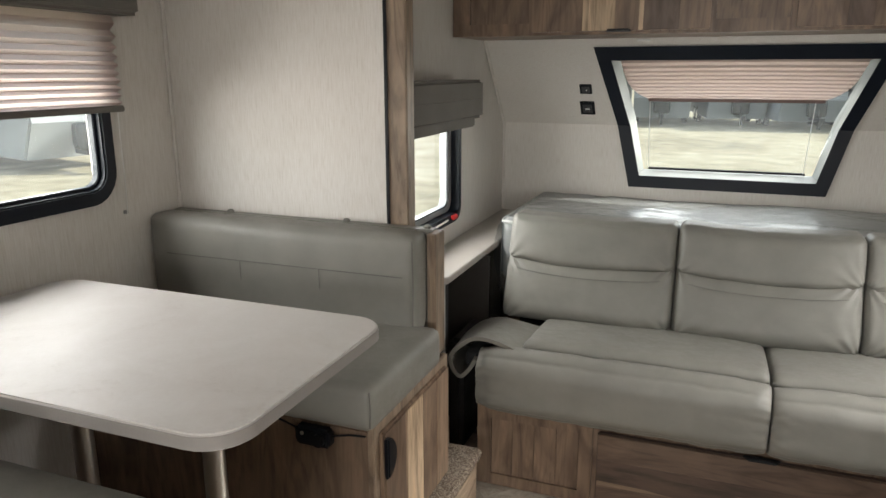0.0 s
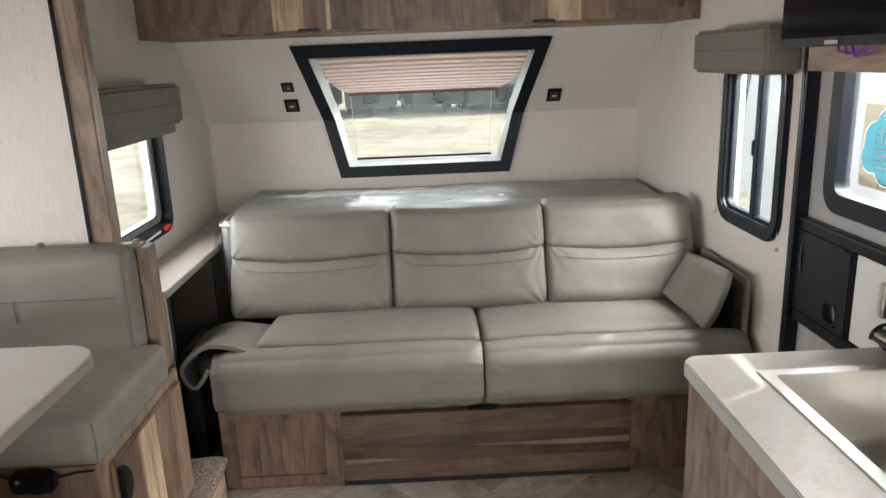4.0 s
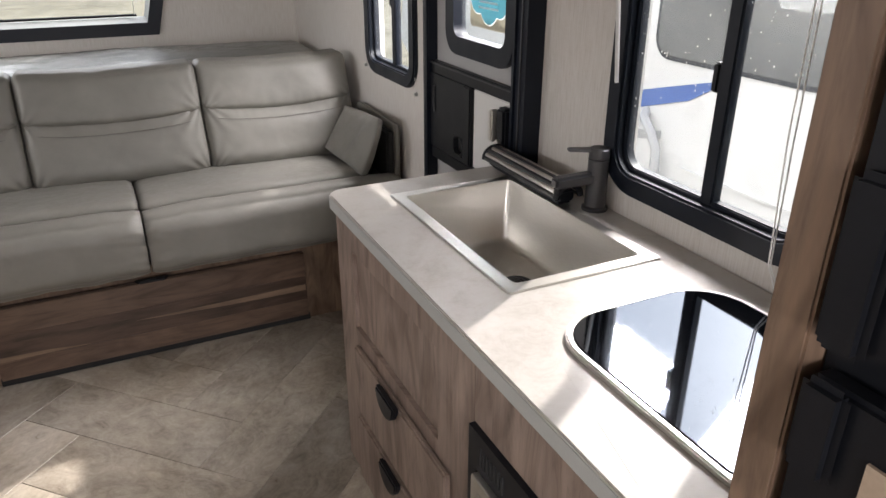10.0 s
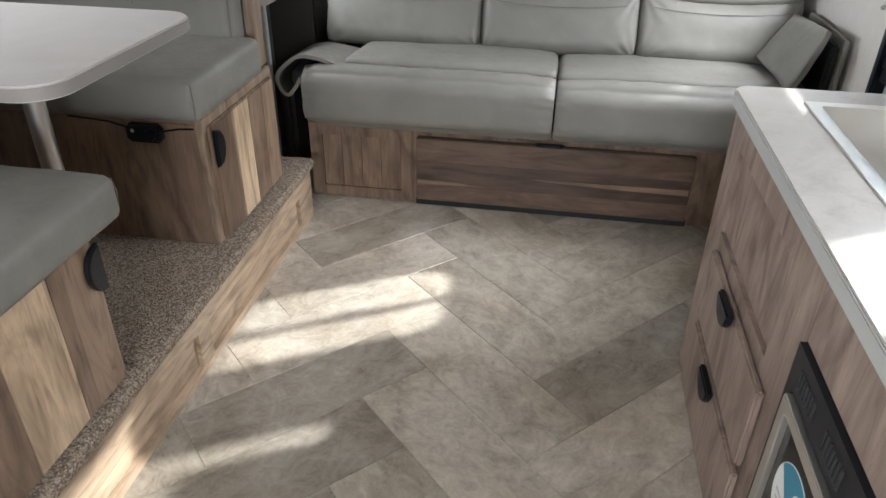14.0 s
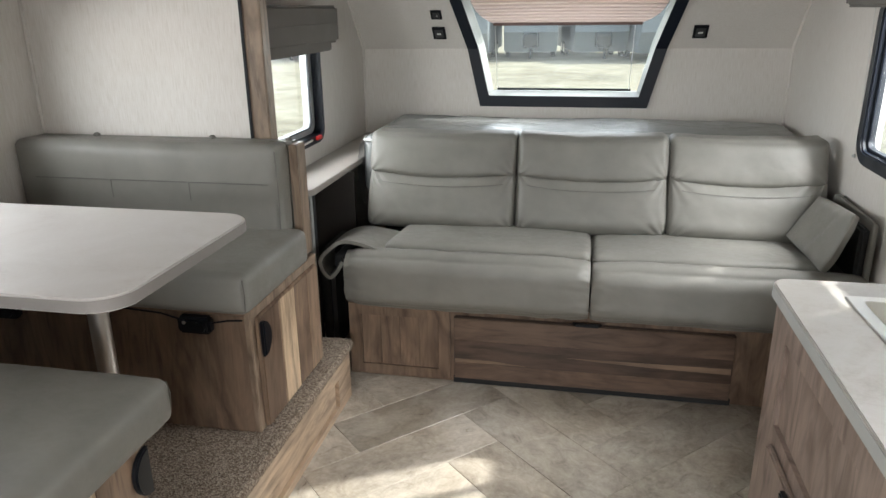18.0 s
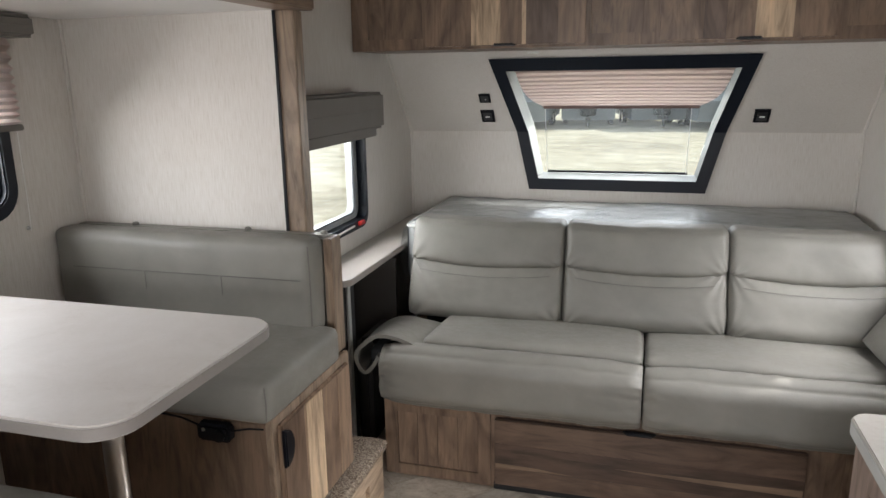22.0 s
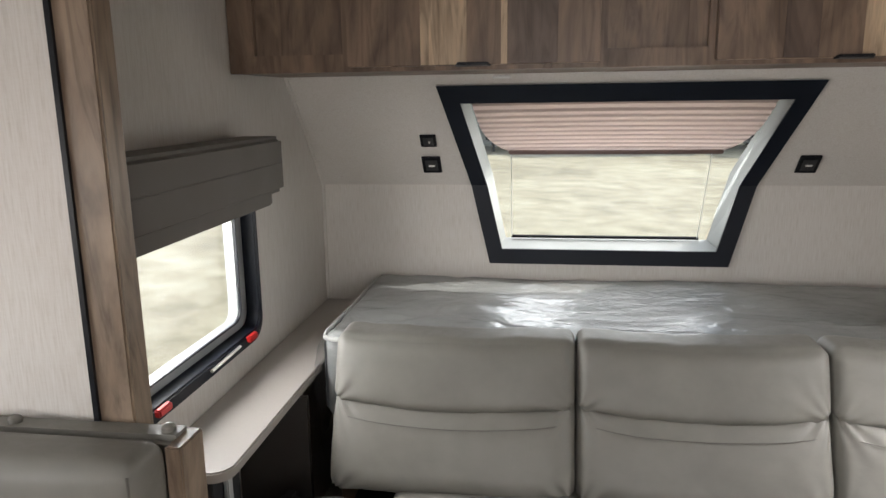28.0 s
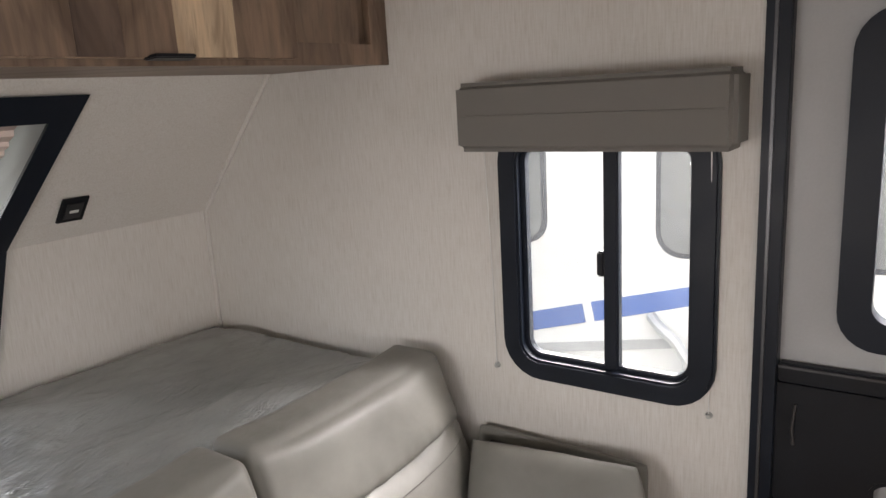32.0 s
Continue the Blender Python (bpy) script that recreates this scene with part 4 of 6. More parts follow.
for r_ in (0.014, 0.027, 0.04):
    part("signal_arc", ring([(XR + 0.0205, 1.848 + (r_ + 0.004) * c, 1.415 + (r_ + 0.004) * d) for c, d in [(math.cos(t), math.sin(t)) for t in (radians(40 + q * 10) for q in range(11))] + [(k * 0.84, e * 0.84) for k, e in [(math.cos(t), math.sin(t)) for t in (radians(140 - q * 10) for q in range(11))]]],
         [(XR + 0.0205, 1.848 + r_ * c, 1.415 + r_ * d) for c, d in [(math.cos(t), math.sin(t)) for t in (radians(41 + q * 9.8) for q in range(11))] + [(k * 0.95, e * 0.95) for k, e in [(math.cos(t), math.sin(t)) for t in (radians(139 - q * 9.8) for q in range(11))]]], (0.0012, 0, 0)), WHITE_PRINT, st)
for k in range(4):
    w_ = (0.10, 0.125, 0.11, 0.12)[k]
    part("text_line", box((XR + 0.0205, 1.848 - w_ / 2, 1.352 - k * 0.0165), (XR + 0.0217, 1.848 + w_ / 2, 1.3585 - k * 0.0165)), WHITE_PRINT, st)
for k in range(9):
    part("fringe", box((XR + 0.0248, 1.742 + 0.025 * k, 1.249), (XR + 0.0258, 1.758 + 0.025 * k, 1.262 + 0.006 * (k % 3))), WHITE_PRINT, st, "pale printed border")
word = bpy.data.curves.new("word", "FONT")
word.body, word.size, word.extrude, word.align_x = "WiFi", 0.062, 0.0006, "CENTER"
lettering = new("lettering", word)
lettering.parent = st
word.materials.append(WHITE_PRINT)
lettering.matrix_basis = pose(-0.0078, 0.0, 0.128, 90, 0, 90)
tagged(lettering, "white mirrored lettering")

# ---- things: front sofa and bed ----
SY = 2.40
sofa = thing("sofa", "taupe leatherette three-seat sofa with folding back", "sofa", (0.66, 2.75, 0.0))
part("base_front", box((-0.35, 2.535, 0.0), (1.69, 2.56, 0.37)), WOOD_FRAME, sofa, "hickory base board")
part("base_side", box((-0.35, 2.56, 0.0), (-0.325, 3.0, 0.36)), WOOD_V, sofa)
part("base_side", box((1.665, 2.56, 0.0), (1.69, 3.0, 0.36)), WOOD_V, sofa)
part("base_panel", ring([(x, 2.535, z) for x, z in round_rect(-0.345, 0.105, 0.012, 0.345, 0.002, 1)], [(x, 2.535, z) for x, z in round_rect(-0.29, 0.055, 0.055, 0.295, 0.002, 1)], (0, -0.012, 0)), WOOD_FRAME, sofa, "hickory face frame")
for k, mt_ in enumerate((WOOD_BROWN, WOOD_FRAME, WOOD_BROWN, WOOD_FRAME)):
    part("panel_board", box((-0.289 + 0.086 * k, 2.531, 0.056), (-0.205 + 0.086 * k, 2.5348, 0.294), 0.001, seg=1), mt_, sofa)
# Dark strip put in as the shade of the gap below the drawer.
part("toe_gap_shade", box((0.12, 2.522, 0.0), (1.27, 2.5345, 0.027)), LINING_AND_SHADE, sofa, "dark strip for the shade under the drawer")
drawer = part("drawer", box((0.125, 2.506, 0.03), (1.262, 2.534, 0.318), 0.006), WOOD_DRAWER_DARK, sofa, "wide hickory drawer front")
for z0, z1, mt_ in ((0.033, 0.108, WOOD_DRAWER), (0.108, 0.215, WOOD_DRAWER_DARK), (0.215, 0.315, WOOD_DRAWER)):
    part("board", box((0.128, 2.503, z0), (1.259, 2.5065, z1), 0.0008, seg=1), mt_, drawer)
part("sapwood_streak", prism([(0.60, 2.5025, 0.168), (0.85, 2.5025, 0.171), (1.255, 2.5025, 0.176), (1.255, 2.5025, 0.15), (0.95, 2.5025, 0.153), (0.75, 2.5025, 0.160)], (0, 0.0012, 0)), WOOD_STREAK, drawer, "pale sapwood streak")
part("sapwood_streak", prism([(0.13, 2.5025, 0.128), (0.30, 2.5025, 0.124), (0.44, 2.5025, 0.112), (0.30, 2.5025, 0.112), (0.13, 2.5025, 0.108)], (0, 0.0012, 0)), WOOD_STREAK, drawer, "pale sapwood streak")
part("pull", prism([(0.62, 2.512, 0.319), (0.74, 2.512, 0.319), (0.725, 2.488, 0.319), (0.635, 2.488, 0.319)], (0, 0, 0.012), bevel=0.003), BLACK, drawer, "black edge pull")


def pleats_at(p, corners, n_, size=0.06, depth=0.011):
    """How far the cover is drawn in where folds run out from the sewn corners of a pad."""
    d_ = 0.0
    for k, (cx_, cz_) in enumerate(corners):
        ax, az = p.x - cx_, p.z - cz_
        far = math.hypot(ax, az)
        turn = math.atan2(abs(az), abs(ax) + 1e-6)
        d_ += depth * math.exp(-far / size) * math.sin(turn * (11 + 2 * ((k + n_) % 3)) + 1.7 * k + n_)
    return d_


def seat_sag(p, u):
    return (p.x, p.y, p.z - 0.036 * max(0.0, p.y - 2.56) / 0.4)


for x0, x1, lift in ((-0.30, 0.681, 0.008), (0.687, 1.675, 0.0)):
    def roll(p, u):
        left, right = p.x - x0, x1 - p.x
        end = 0.016 * (math.exp(-max(0.0, left) / 0.022) + math.exp(-max(0.0, right) / 0.022))
        x = max(x0 - (0.02 if x0 < 0 else 0), min(x1, p.x))
        gather = 0.0035 * (math.exp(-max(0.0, left) / 0.05) + math.exp(-max(0.0, right) / 0.05)) * math.sin(p.z * 150 + 5 * noise.noise(p * 20))
        slack = 0.004 * noise.noise(Vector((p.x * 14, p.y * 6, 1))) + 0.0025 * noise.noise(Vector((p.x * 5, p.z * 26, 4)))
        front = p.y < 2.48
        return (x, p.y + (end + gather) * front + 0.5 * slack * front, p.z - end * (p.z > 0.5) + slack)
    part("seat_roll", soft((x0 - 0.06 - (0.02 if x0 < 0 else 0), SY, 0.375), (x1 + 0.06, 2.532, 0.612 + lift * 0.5), 0.075, (0.0, 0.02, 0.008), (84, 14, 26), roll, 0.002), VINYL, sofa, "", "all")
    part("seat_panel", soft((x0 + (0.125 if x0 < 0 else 0), 2.514, 0.46), (x1 - (0.13 if x0 > 0.5 else 0), 3.08, 0.622 + lift), 0.03, (0.002, 0.0, 0.010), (56, 30, 8), seat_sag, 0.0025), VINYL, sofa, "", "all")
    part("piping", tube([(x0 + (0.125 if x0 < 0 else 0) + (x1 - x0 - 0.13) * k / 24, 2.524 + 0.001 * math.sin(k), 0.600 + 0.002 * math.sin(math.pi * k / 24)) for k in range(25)], 0.003, n=6), STITCH, sofa, "dark welt", True)
part("seat_deck", box((-0.33, 2.56, 0.34), (1.68, 3.12, 0.48)), LINING_AND_SHADE, sofa, "dark seat support")

for n_, (x0, x1) in enumerate(((-0.362, 0.329), (0.335, 1.000), (1.006, 1.652))):
    def middle(p):
        return 1 - ((p.x - (x0 + x1) / 2) / ((x1 - x0) / 2)) ** 2

    def head(p, u):
        mid = middle(p)
        z = p.z - 0.012 * mid * max(0.0, u.z) + 0.005 * noise.noise(Vector((p.x * 9, 2.0, n_))) * max(0.0, u.z) - 0.026 * mid * max(0.0, -u.z)
        back = 0.072 + (z - 0.58) * 0.36
        pinch = pleats_at(p, ((x0, 0.828), (x1, 0.828)), n_, 0.05, 0.006) + 0.003 * noise.noise(Vector((p.x * 7, z * 9, n_ + 3)))
        puckers = 0.004 * noise.noise(Vector((p.x * 34, 0.7, n_))) * max(0.0, -u.z) ** 2
        return (p.x, p.y + back + (pinch + puckers) * (u.y < 0.5), z)

    def lumbar(p, u):
        z = p.z - 0.026 * middle(p) * max(0.0, u.z)
        back = 0.072 + (z - 0.58) * 0.36
        folds = pleats_at(p, ((x0, 0.572), (x1, 0.572), (x0, 0.862), (x1, 0.862)), n_)
        gathers = 0.006 * noise.noise(Vector((p.x * 40, 0.3, n_ + 5))) * max(0.0, u.z) ** 4 * (1.6 if n_ == 2 and u.x < -0.4 else 0.6)
        slack = 0.004 * noise.noise(Vector((p.x * 6, z * 11, n_ + 8)))
        tuck = 0.055 * max(0.0, -u.z - 0.35) ** 2 / 0.42
        return (p.x, p.y + back + (folds + gathers + slack) * (u.y < 0.5) + 0.022 * max(0.0, u.z) ** 3 + tuck * (u.y < 0.5), z)

    part("lumbar_pad", soft((x0, 2.806, 0.568), (x1, 2.98, 0.862), 0.03, (0.002, 0.034, 0.0), (80, 12, 44), lumbar, 0.0025), VINYL, sofa, "", "all")
    part("head_pad", soft((x0, 2.802, 0.828), (x1, 2.95, 1.014), 0.03, (0.002, 0.022, 0.004), (80, 12, 34), head, 0.002), VINYL, sofa, "", "all")
    seam = [(x0 + 0.05 + (x1 - x0 - 0.10) * k / 24, 0.0, 0.796 - 0.014 * (1 - (2 * k / 24 - 1) ** 2)) for k in range(25)]
    seam = [(x, 2.8786 + (z - 0.58) * 0.36 - 0.0338 * (1 - ((2 * x - x0 - x1) / (x1 - x0)) ** 4) + 0.004 * noise.noise(Vector((x * 6, z * 11, n_ + 8))), z) for x, y, z in seam]
    part("seam", tube(seam, 0.0013, n=5), SEAM, sofa, "", True)
part("back_shell", box((-0.35, 3.14, 0.45), (1.65, 3.19, 0.93), 0.02), LINING_AND_SHADE, sofa, "dark sofa back cover")


def rounded_line(points, steps):
    """A smooth line through points."""
    pts = [Vector(p) for p in points]
    out = []
    for k in range(len(pts) - 1):
        a, b, c, d = pts[max(k - 1, 0)], pts[k], pts[k + 1], pts[min(k + 2, len(pts) - 1)]
        for q in range(steps):
            t = q / steps
            out.append(0.5 * (2 * b + (c - a) * t + (2 * a - 5 * b + 4 * c - d) * t * t + (3 * b - a - 3 * c + d) * t ** 3))
    return out + [pts[-1]]


def flap_left():
    """The loose arm flap: a limp sheet that arches over the end of the seat and turns back under itself."""
    near = rounded_line([(-0.08, 0.59), (-0.15, 0.602), (-0.25, 0.636), (-0.335, 0.642), (-0.39, 0.612), (-0.438, 0.56), (-0.43, 0.51), (-0.398, 0.482), (-0.362, 0.515), (-0.335, 0.56)], 5)
    far = rounded_line([(-0.08, 0.56), (-0.17, 0.568), (-0.26, 0.585), (-0.345, 0.592), (-0.43, 0.565), (-0.495, 0.51), (-0.50, 0.465), (-0.47, 0.44), (-0.44, 0.475), (-0.42, 0.51)], 5)
    bm = bmesh.new()
    nv, thick = 14, 0.0075
    layers = ([], [])
    for j in range(nv + 1):
        v = j / nv
        line = [a.lerp(b, v) for a, b in zip(near, far)]
        for side, rows in zip((1, -1), layers):
            row = []
            for k, p in enumerate(line):
                d = (line[min(k + 1, len(line) - 1)] - line[max(k - 1, 0)]).normalized()
                y = 2.445 + 0.40 * v + 0.02 * math.sin(3.0 * k / len(line)) * (1 - v)
                q = p + side * thick * Vector((d.y, -d.x)) + Vector((0, 0.005 * noise.noise(Vector((p.x * 9, y * 7, 3)))))
                row.append(bm.verts.new((q.x, y, q.y)))
            rows.append(row)
    count = len(near)
    for rows in layers:
        for a, b in zip(rows, rows[1:]):
            for k in range(count - 1):
                bm.faces.new((a[k], a[k + 1], b[k + 1], b[k]))
    for j in (0, nv):
        for k in range(count - 1):
            bm.faces.new((layers[0][j][k], layers[0][j][k + 1], layers[1][j][k + 1], layers[1][j][k]))
    for k in (0, count - 1):
        for j in range(nv):
            bm.faces.new((layers[0][j][k], layers[0][j + 1][k], layers[1][j + 1][k], layers[1][j][k]))
    return bm


part("arm_flap", flap_left(), VINYL, sofa, "loose folded arm flap", True)
# Dark block fills the flap's opening so that it looks shaded.
part("flap_shade", soft((-0.40, 2.50, 0.50), (-0.325, 2.80, 0.575), 0.03, (0, 0, 0), (6, 6, 8)), LINING_AND_SHADE, sofa, "dark block for the shade in the flap's opening", "all")


def slab_cushion(lo, hi, r, turn_y, about, **kw):
    m = Matrix.Translation(about) @ Matrix.Rotation(radians(turn_y), 4, "Y") @ Matrix.Translation(-Vector(about))
    return soft(lo, hi, r, deform=lambda p, u: m @ p, **kw)


PAD = [Vector(p) for p in ((1.49, 2.86, 0.635), (1.522, 2.485, 0.612), (1.60, 2.468, 0.842), (1.61, 2.90, 0.80))]


def pad_place(p, u):
    """Lays a limp flat cushion, made in a unit box, between the four corners of the arm pad."""
    a, b = (u.x + 1) / 2, (u.z + 1) / 2
    q = (PAD[0] * (1 - a) + PAD[1] * a) * (1 - b) + (PAD[3] * (1 - a) + PAD[2] * a) * b
    out = (PAD[1] - PAD[0]).cross(PAD[3] - PAD[0]).normalized()
    thick = 0.012 + 0.02 * (1 - u.x ** 6) * (1 - u.z ** 6)
    q += Vector((-0.012, -0.045, -0.01)) * a ** 3 * math.sin(math.pi * b) ** 0.8
    crease = 0.006 * math.exp(-((a - 0.62 - 0.3 * b) / 0.07) ** 2)
    return q + out * (thick * u.y + crease) + 0.004 * noise.noise_vector(q * 12)


part("arm_pad", soft((0, 0, 0), (1, 0.2, 1), 0.02, n=(28, 4, 24), deform=pad_place), VINYL, sofa, "upright folded arm pad", "all")
part("arm_back", slab_cushion((1.658, 2.465, 0.50), (1.68, 2.92, 0.812), 0.008, 0, (1.65, 2.6, 0.6), puff=(0.002, 0.0, 0.002), n=(6, 18, 14), wrinkle=0.002), VINYL, sofa, "outer arm cover", "all")
part("arm_lining", box((1.625, 2.475, 0.58), (1.657, 2.88, 0.79), 0.01), LINING_AND_SHADE, sofa, "dark lining inside the arm")

# Bed in the nose.
bed = thing("bed_base", "dark bed platform in the nose of the trailer", "bed", (0.6, 3.55, 0.0))
part("platform", box((-0.43, 3.24, 0.0), (XR - 0.005, YF - 0.01, 0.66)), WOOD_X, bed)
mat_ = thing("mattress", "mattress wrapped in crinkled clear plastic on the bed platform", "mattress", (0.6, 3.55, 0.66))


def plastic(p, u):
    top = max(0.0, u.z)
    k = noise.noise(Vector((p.x * 2.3 + 2 * p.y, p.y * 4.5, 0.3))) + 0.45 * abs(noise.noise(Vector((p.x * 5 + p.y * 7, p.y * 6 - p.x * 3, 1)))) + 0.3 * abs(noise.noise(Vector((p.x * 11 - p.y * 9, p.y * 10, 4))))
    return (p.x, p.y, p.z + top * (0.02 * k - 0.01 * (p.x > 1.4) * (p.x - 1.4)))


part("core", soft((-0.455, 3.195, 0.662), (XR - 0.03, YF - 0.012, 0.95), 0.03, (0, 0, 0.006), (150, 80, 8), plastic), FILM, mat_, "clear film over grey ticking", "all")
part("side_band", box((-0.462, 3.215, 0.69), (-0.453, YF - 0.03, 0.918), 0.004), TICKING, mat_, "grey quilted side")
part("edge_piping", tube([(-0.455, YF - 0.04, 0.938), (-0.463, 3.25, 0.938), (-0.453, 3.208, 0.938), (-0.425, 3.19, 0.938), (-0.3, 3.186, 0.938)], 0.008, n=8), REVEAL, mat_, "pale edge piping", True)


def loose_film():
    """The end of the wrapping, gathered and hanging over the foot of the mattress."""
    bm = bmesh.new()
    nu, nv = 30, 22
    rows = []
    for i in range(nu + 1):
        u = i / nu
        row = []
        for j in range(nv + 1):
            v = j / nv
            y = 3.175 + 0.40 * u + 0.02 * v * math.sin(9 * u)
            z = 0.925 - (0.30 - 0.10 * u + 0.03 * math.sin(14 * u)) * v
            x = -0.466 - 0.02 * math.sin(math.pi * min(1.0, v * 1.2)) * (0.6 + 0.4 * math.sin(17 * u + 3 * v)) - 0.008 * abs(noise.noise(Vector((u * 14, v * 7, 2))))
            row.append(bm.verts.new((x, y, z)))
        rows.append(row)
    for a, b in zip(rows, rows[1:]):
        for j in range(nv):
            bm.faces.new((a[j], b[j], b[j + 1], a[j + 1]))
    return bm


part("loose_film", loose_film(), CLEAR_FILM, mat_, "crumpled clear film hanging over the end", "all")

# Shelf beside the bed with its small cabinet.
shelf = thing("bedside_shelf", "pale marble-look shelf beside the bed", "shelf", (-0.6, 3.2, 0.80))
part("top", prism(on_z(0.813, round_rect(XL + 0.002, -0.478, 2.515, YF - 0.012, (0.004, 0.004, 0.004, 0.055))), (0, 0, 0.028), bevel=0.004), SHELF, shelf, "", True)
side_cab = thing("bedside_cabinet", "narrow hickory bedside cabinet under the shelf", "cabinet", (-0.6, 2.62, 0.0))
part("body", box((XL + 0.002, 2.545, 0.0), (-0.555, 2.70, 0.812), 0.003), WOOD_V, side_cab)
# Solid dark strip stands in for the shadow beside the cabinet body.
part("gap_shade_strip", box((-0.553, 2.55, 0.0), (-0.535, 2.70, 0.812), 0.002), LINING_AND_SHADE, side_cab, "dark strip for the shadow in the gap")
part("end_panel", box((-0.533, 2.60, 0.0), (-0.520, 2.628, 0.812), 0.003), REVEAL, side_cab, "pale end panel")
# Panel and filler block are coloured near black for the shade under the shelf.
box_dark = thing("storage_box", "storage compartment between shelf and bed, coloured dark for its shade", "compartment", (-0.55, 3.0, 0.0))
part("panel", box((XL + 0.004, 3.02, 0.0), (-0.46, 3.04, 0.81)), plain("panel_in_shade", (0.03, 0.025, 0.022), 0.6), box_dark)
part("dark_filler", box((-0.545, 2.72, 0.0), (-0.48, 3.015, 0.52), 0.02), plain("filler_in_shade", (0.022, 0.02, 0.019), 0.7), box_dark)

# Wall plates by the front window.


def wall_plate(name, label, x, z, w, h, mark):
    y = front_y(z)
    pl = thing(name, label, "wall plate", (x, y, z))
    tilt = math.atan2(-LEAN, 1.0)
    m = Matrix.Translation((x, y - 0.002, z)) @ Matrix.Rotation(tilt, 4, "X")
    b1 = box((-w / 2, -0.008, -h / 2), (w / 2, 0.0, h / 2), 0.002)
    b1.transform(m)
    part("plate", b1, BLACK, pl)
    b2 = box((-w * 0.33, -0.011, -h * 0.33), (w * 0.33, -0.0085, h * 0.33), 0.002)
    b2.transform(m)
    part("insert", b2, GUN, pl)
    b3 = box((-w * 0.16, -0.0135, -0.004), (w * 0.16, -0.011, 0.004)) if mark == "bar" else box((0.002, -0.0135, -0.006), (0.007, -0.011, 0.003))
    b3.transform(m)
    part("mark", b3, WHITE, pl)
    return pl


wall_plate("light_switch", "small black square light switch beside the front window", -0.206, 1.527, 0.062, 0.062, "dot")
wall_plate("outlet", "black charging outlet under the light switch", -0.207, 1.428, 0.075, 0.09, "bar")
wall_plate("outlet", "black charging outlet beside the front window", 1.205, 1.428, 0.075, 0.09, "bar")

# Overhead cabinet across the front.
oc = thing("overhead_cabinet", "wide hickory overhead cabinet across the nose", "cabinet", (0.5, 3.2, 1.76))
part("body", box((XL + 0.002, 3.185, 1.762), (XR - 0.002, 3.60, TOP - 0.002)), WOOD_REC, oc)
part("face_frame", holed("y", 3.165, 3.184, XL + 0.002, XR - 0.002, 1.76, TOP - 0.002, [(-0.61, -0.345, 1.81, 2.0), (0.40, 0.665, 1.81, 2.0), (1.372, 1.63, 1.81, 2.0)]), WOOD_FRAME, oc, "hickory face frame")
for x0, x1, h_ in ((-0.327, 0.38, 0.033), (0.682, 1.352, 1.026)):
    d_ = part("door", box((x0, 3.143, 1.772), (x1, 3.1645, 2.03), 0.004), WOOD_V, oc, "flat hickory door")
    grain_set = ((0, 0.30, WOOD_BROWN), (0.30, 0.485, WOOD_PALE), (0.485, 0.62, WOOD_BROWN), (0.62, 0.645, WOOD_PALE), (0.645, 0.84, WOOD_DARK), (0.84, 1, WOOD_BROWN)) if x0 < 0 else ((0, 0.25, WOOD_BROWN), (0.25, 0.38, WOOD_DARK), (0.38, 0.54, WOOD_BROWN), (0.54, 0.75, WOOD_PALE), (0.75, 1, WOOD_BROWN))
    for f0, f1, mt_ in grain_set:
        part("board", box((x0 + 0.002 + (x1 - x0 - 0.004) * f0, 3.1405, 1.774), (x0 + 0.002 + (x1 - x0 - 0.004) * f1, 3.1432, 2.028), 0.0006, seg=1), mt_, d_)
    part("pull", prism([(h_ - 0.05, 3.15, 1.768), (h_ + 0.05, 3.15, 1.768), (h_ + 0.042, 3.122, 1.772), (h_ - 0.042, 3.122, 1.772)], (0, 0, 0.008), bevel=0.002), BLACK, d_, "black edge pull")

# ---- dinette ----
table = thing("dinette_table", "pale laminate dinette table with rounded corners on two poles", "table", (-0.82, 1.29, SF))
TZ = 1.0
part("tabletop", prism(on_z(TZ - 0.035, round_rect(-1.40, -0.295, 0.97, 1.632, 0.09, 8)), (0, 0, 0.035), bevel=0.004), TABLETOP, table, "", True)
part("edge_band", ring(on_z(TZ - 0.031, round_rect(-1.402, -0.293, 0.968, 1.634, 0.092, 8)), on_z(TZ - 0.031, round_rect(-1.399, -0.296, 0.971, 1.631, 0.089, 8)), (0, 0, 0.026)), EDGE, table, "grey-brown edge band", True)
for x, y in ((-0.642, 1.345), (-1.06, 1.335)):
    leg = part("leg", tube([(x, y, SF + 0.01), (x, y, TZ - 0.04)], 0.027, n=20), POLE, table, "bright metal pole", True)
    part("foot", tube([(x, y, SF), (x, y, SF + 0.012), (x, y, SF + 0.016), (x, y, SF + 0.05)], [0.06, 0.058, 0.034, 0.028], n=20), CHROME, leg, "round chrome socket", True)
    part("top_socket", tube([(x, y, TZ - 0.075), (x, y, TZ - 0.05), (x, y, TZ - 0.036)], [0.028, 0.032, 0.06], n=20), CHROME, leg, "", True)


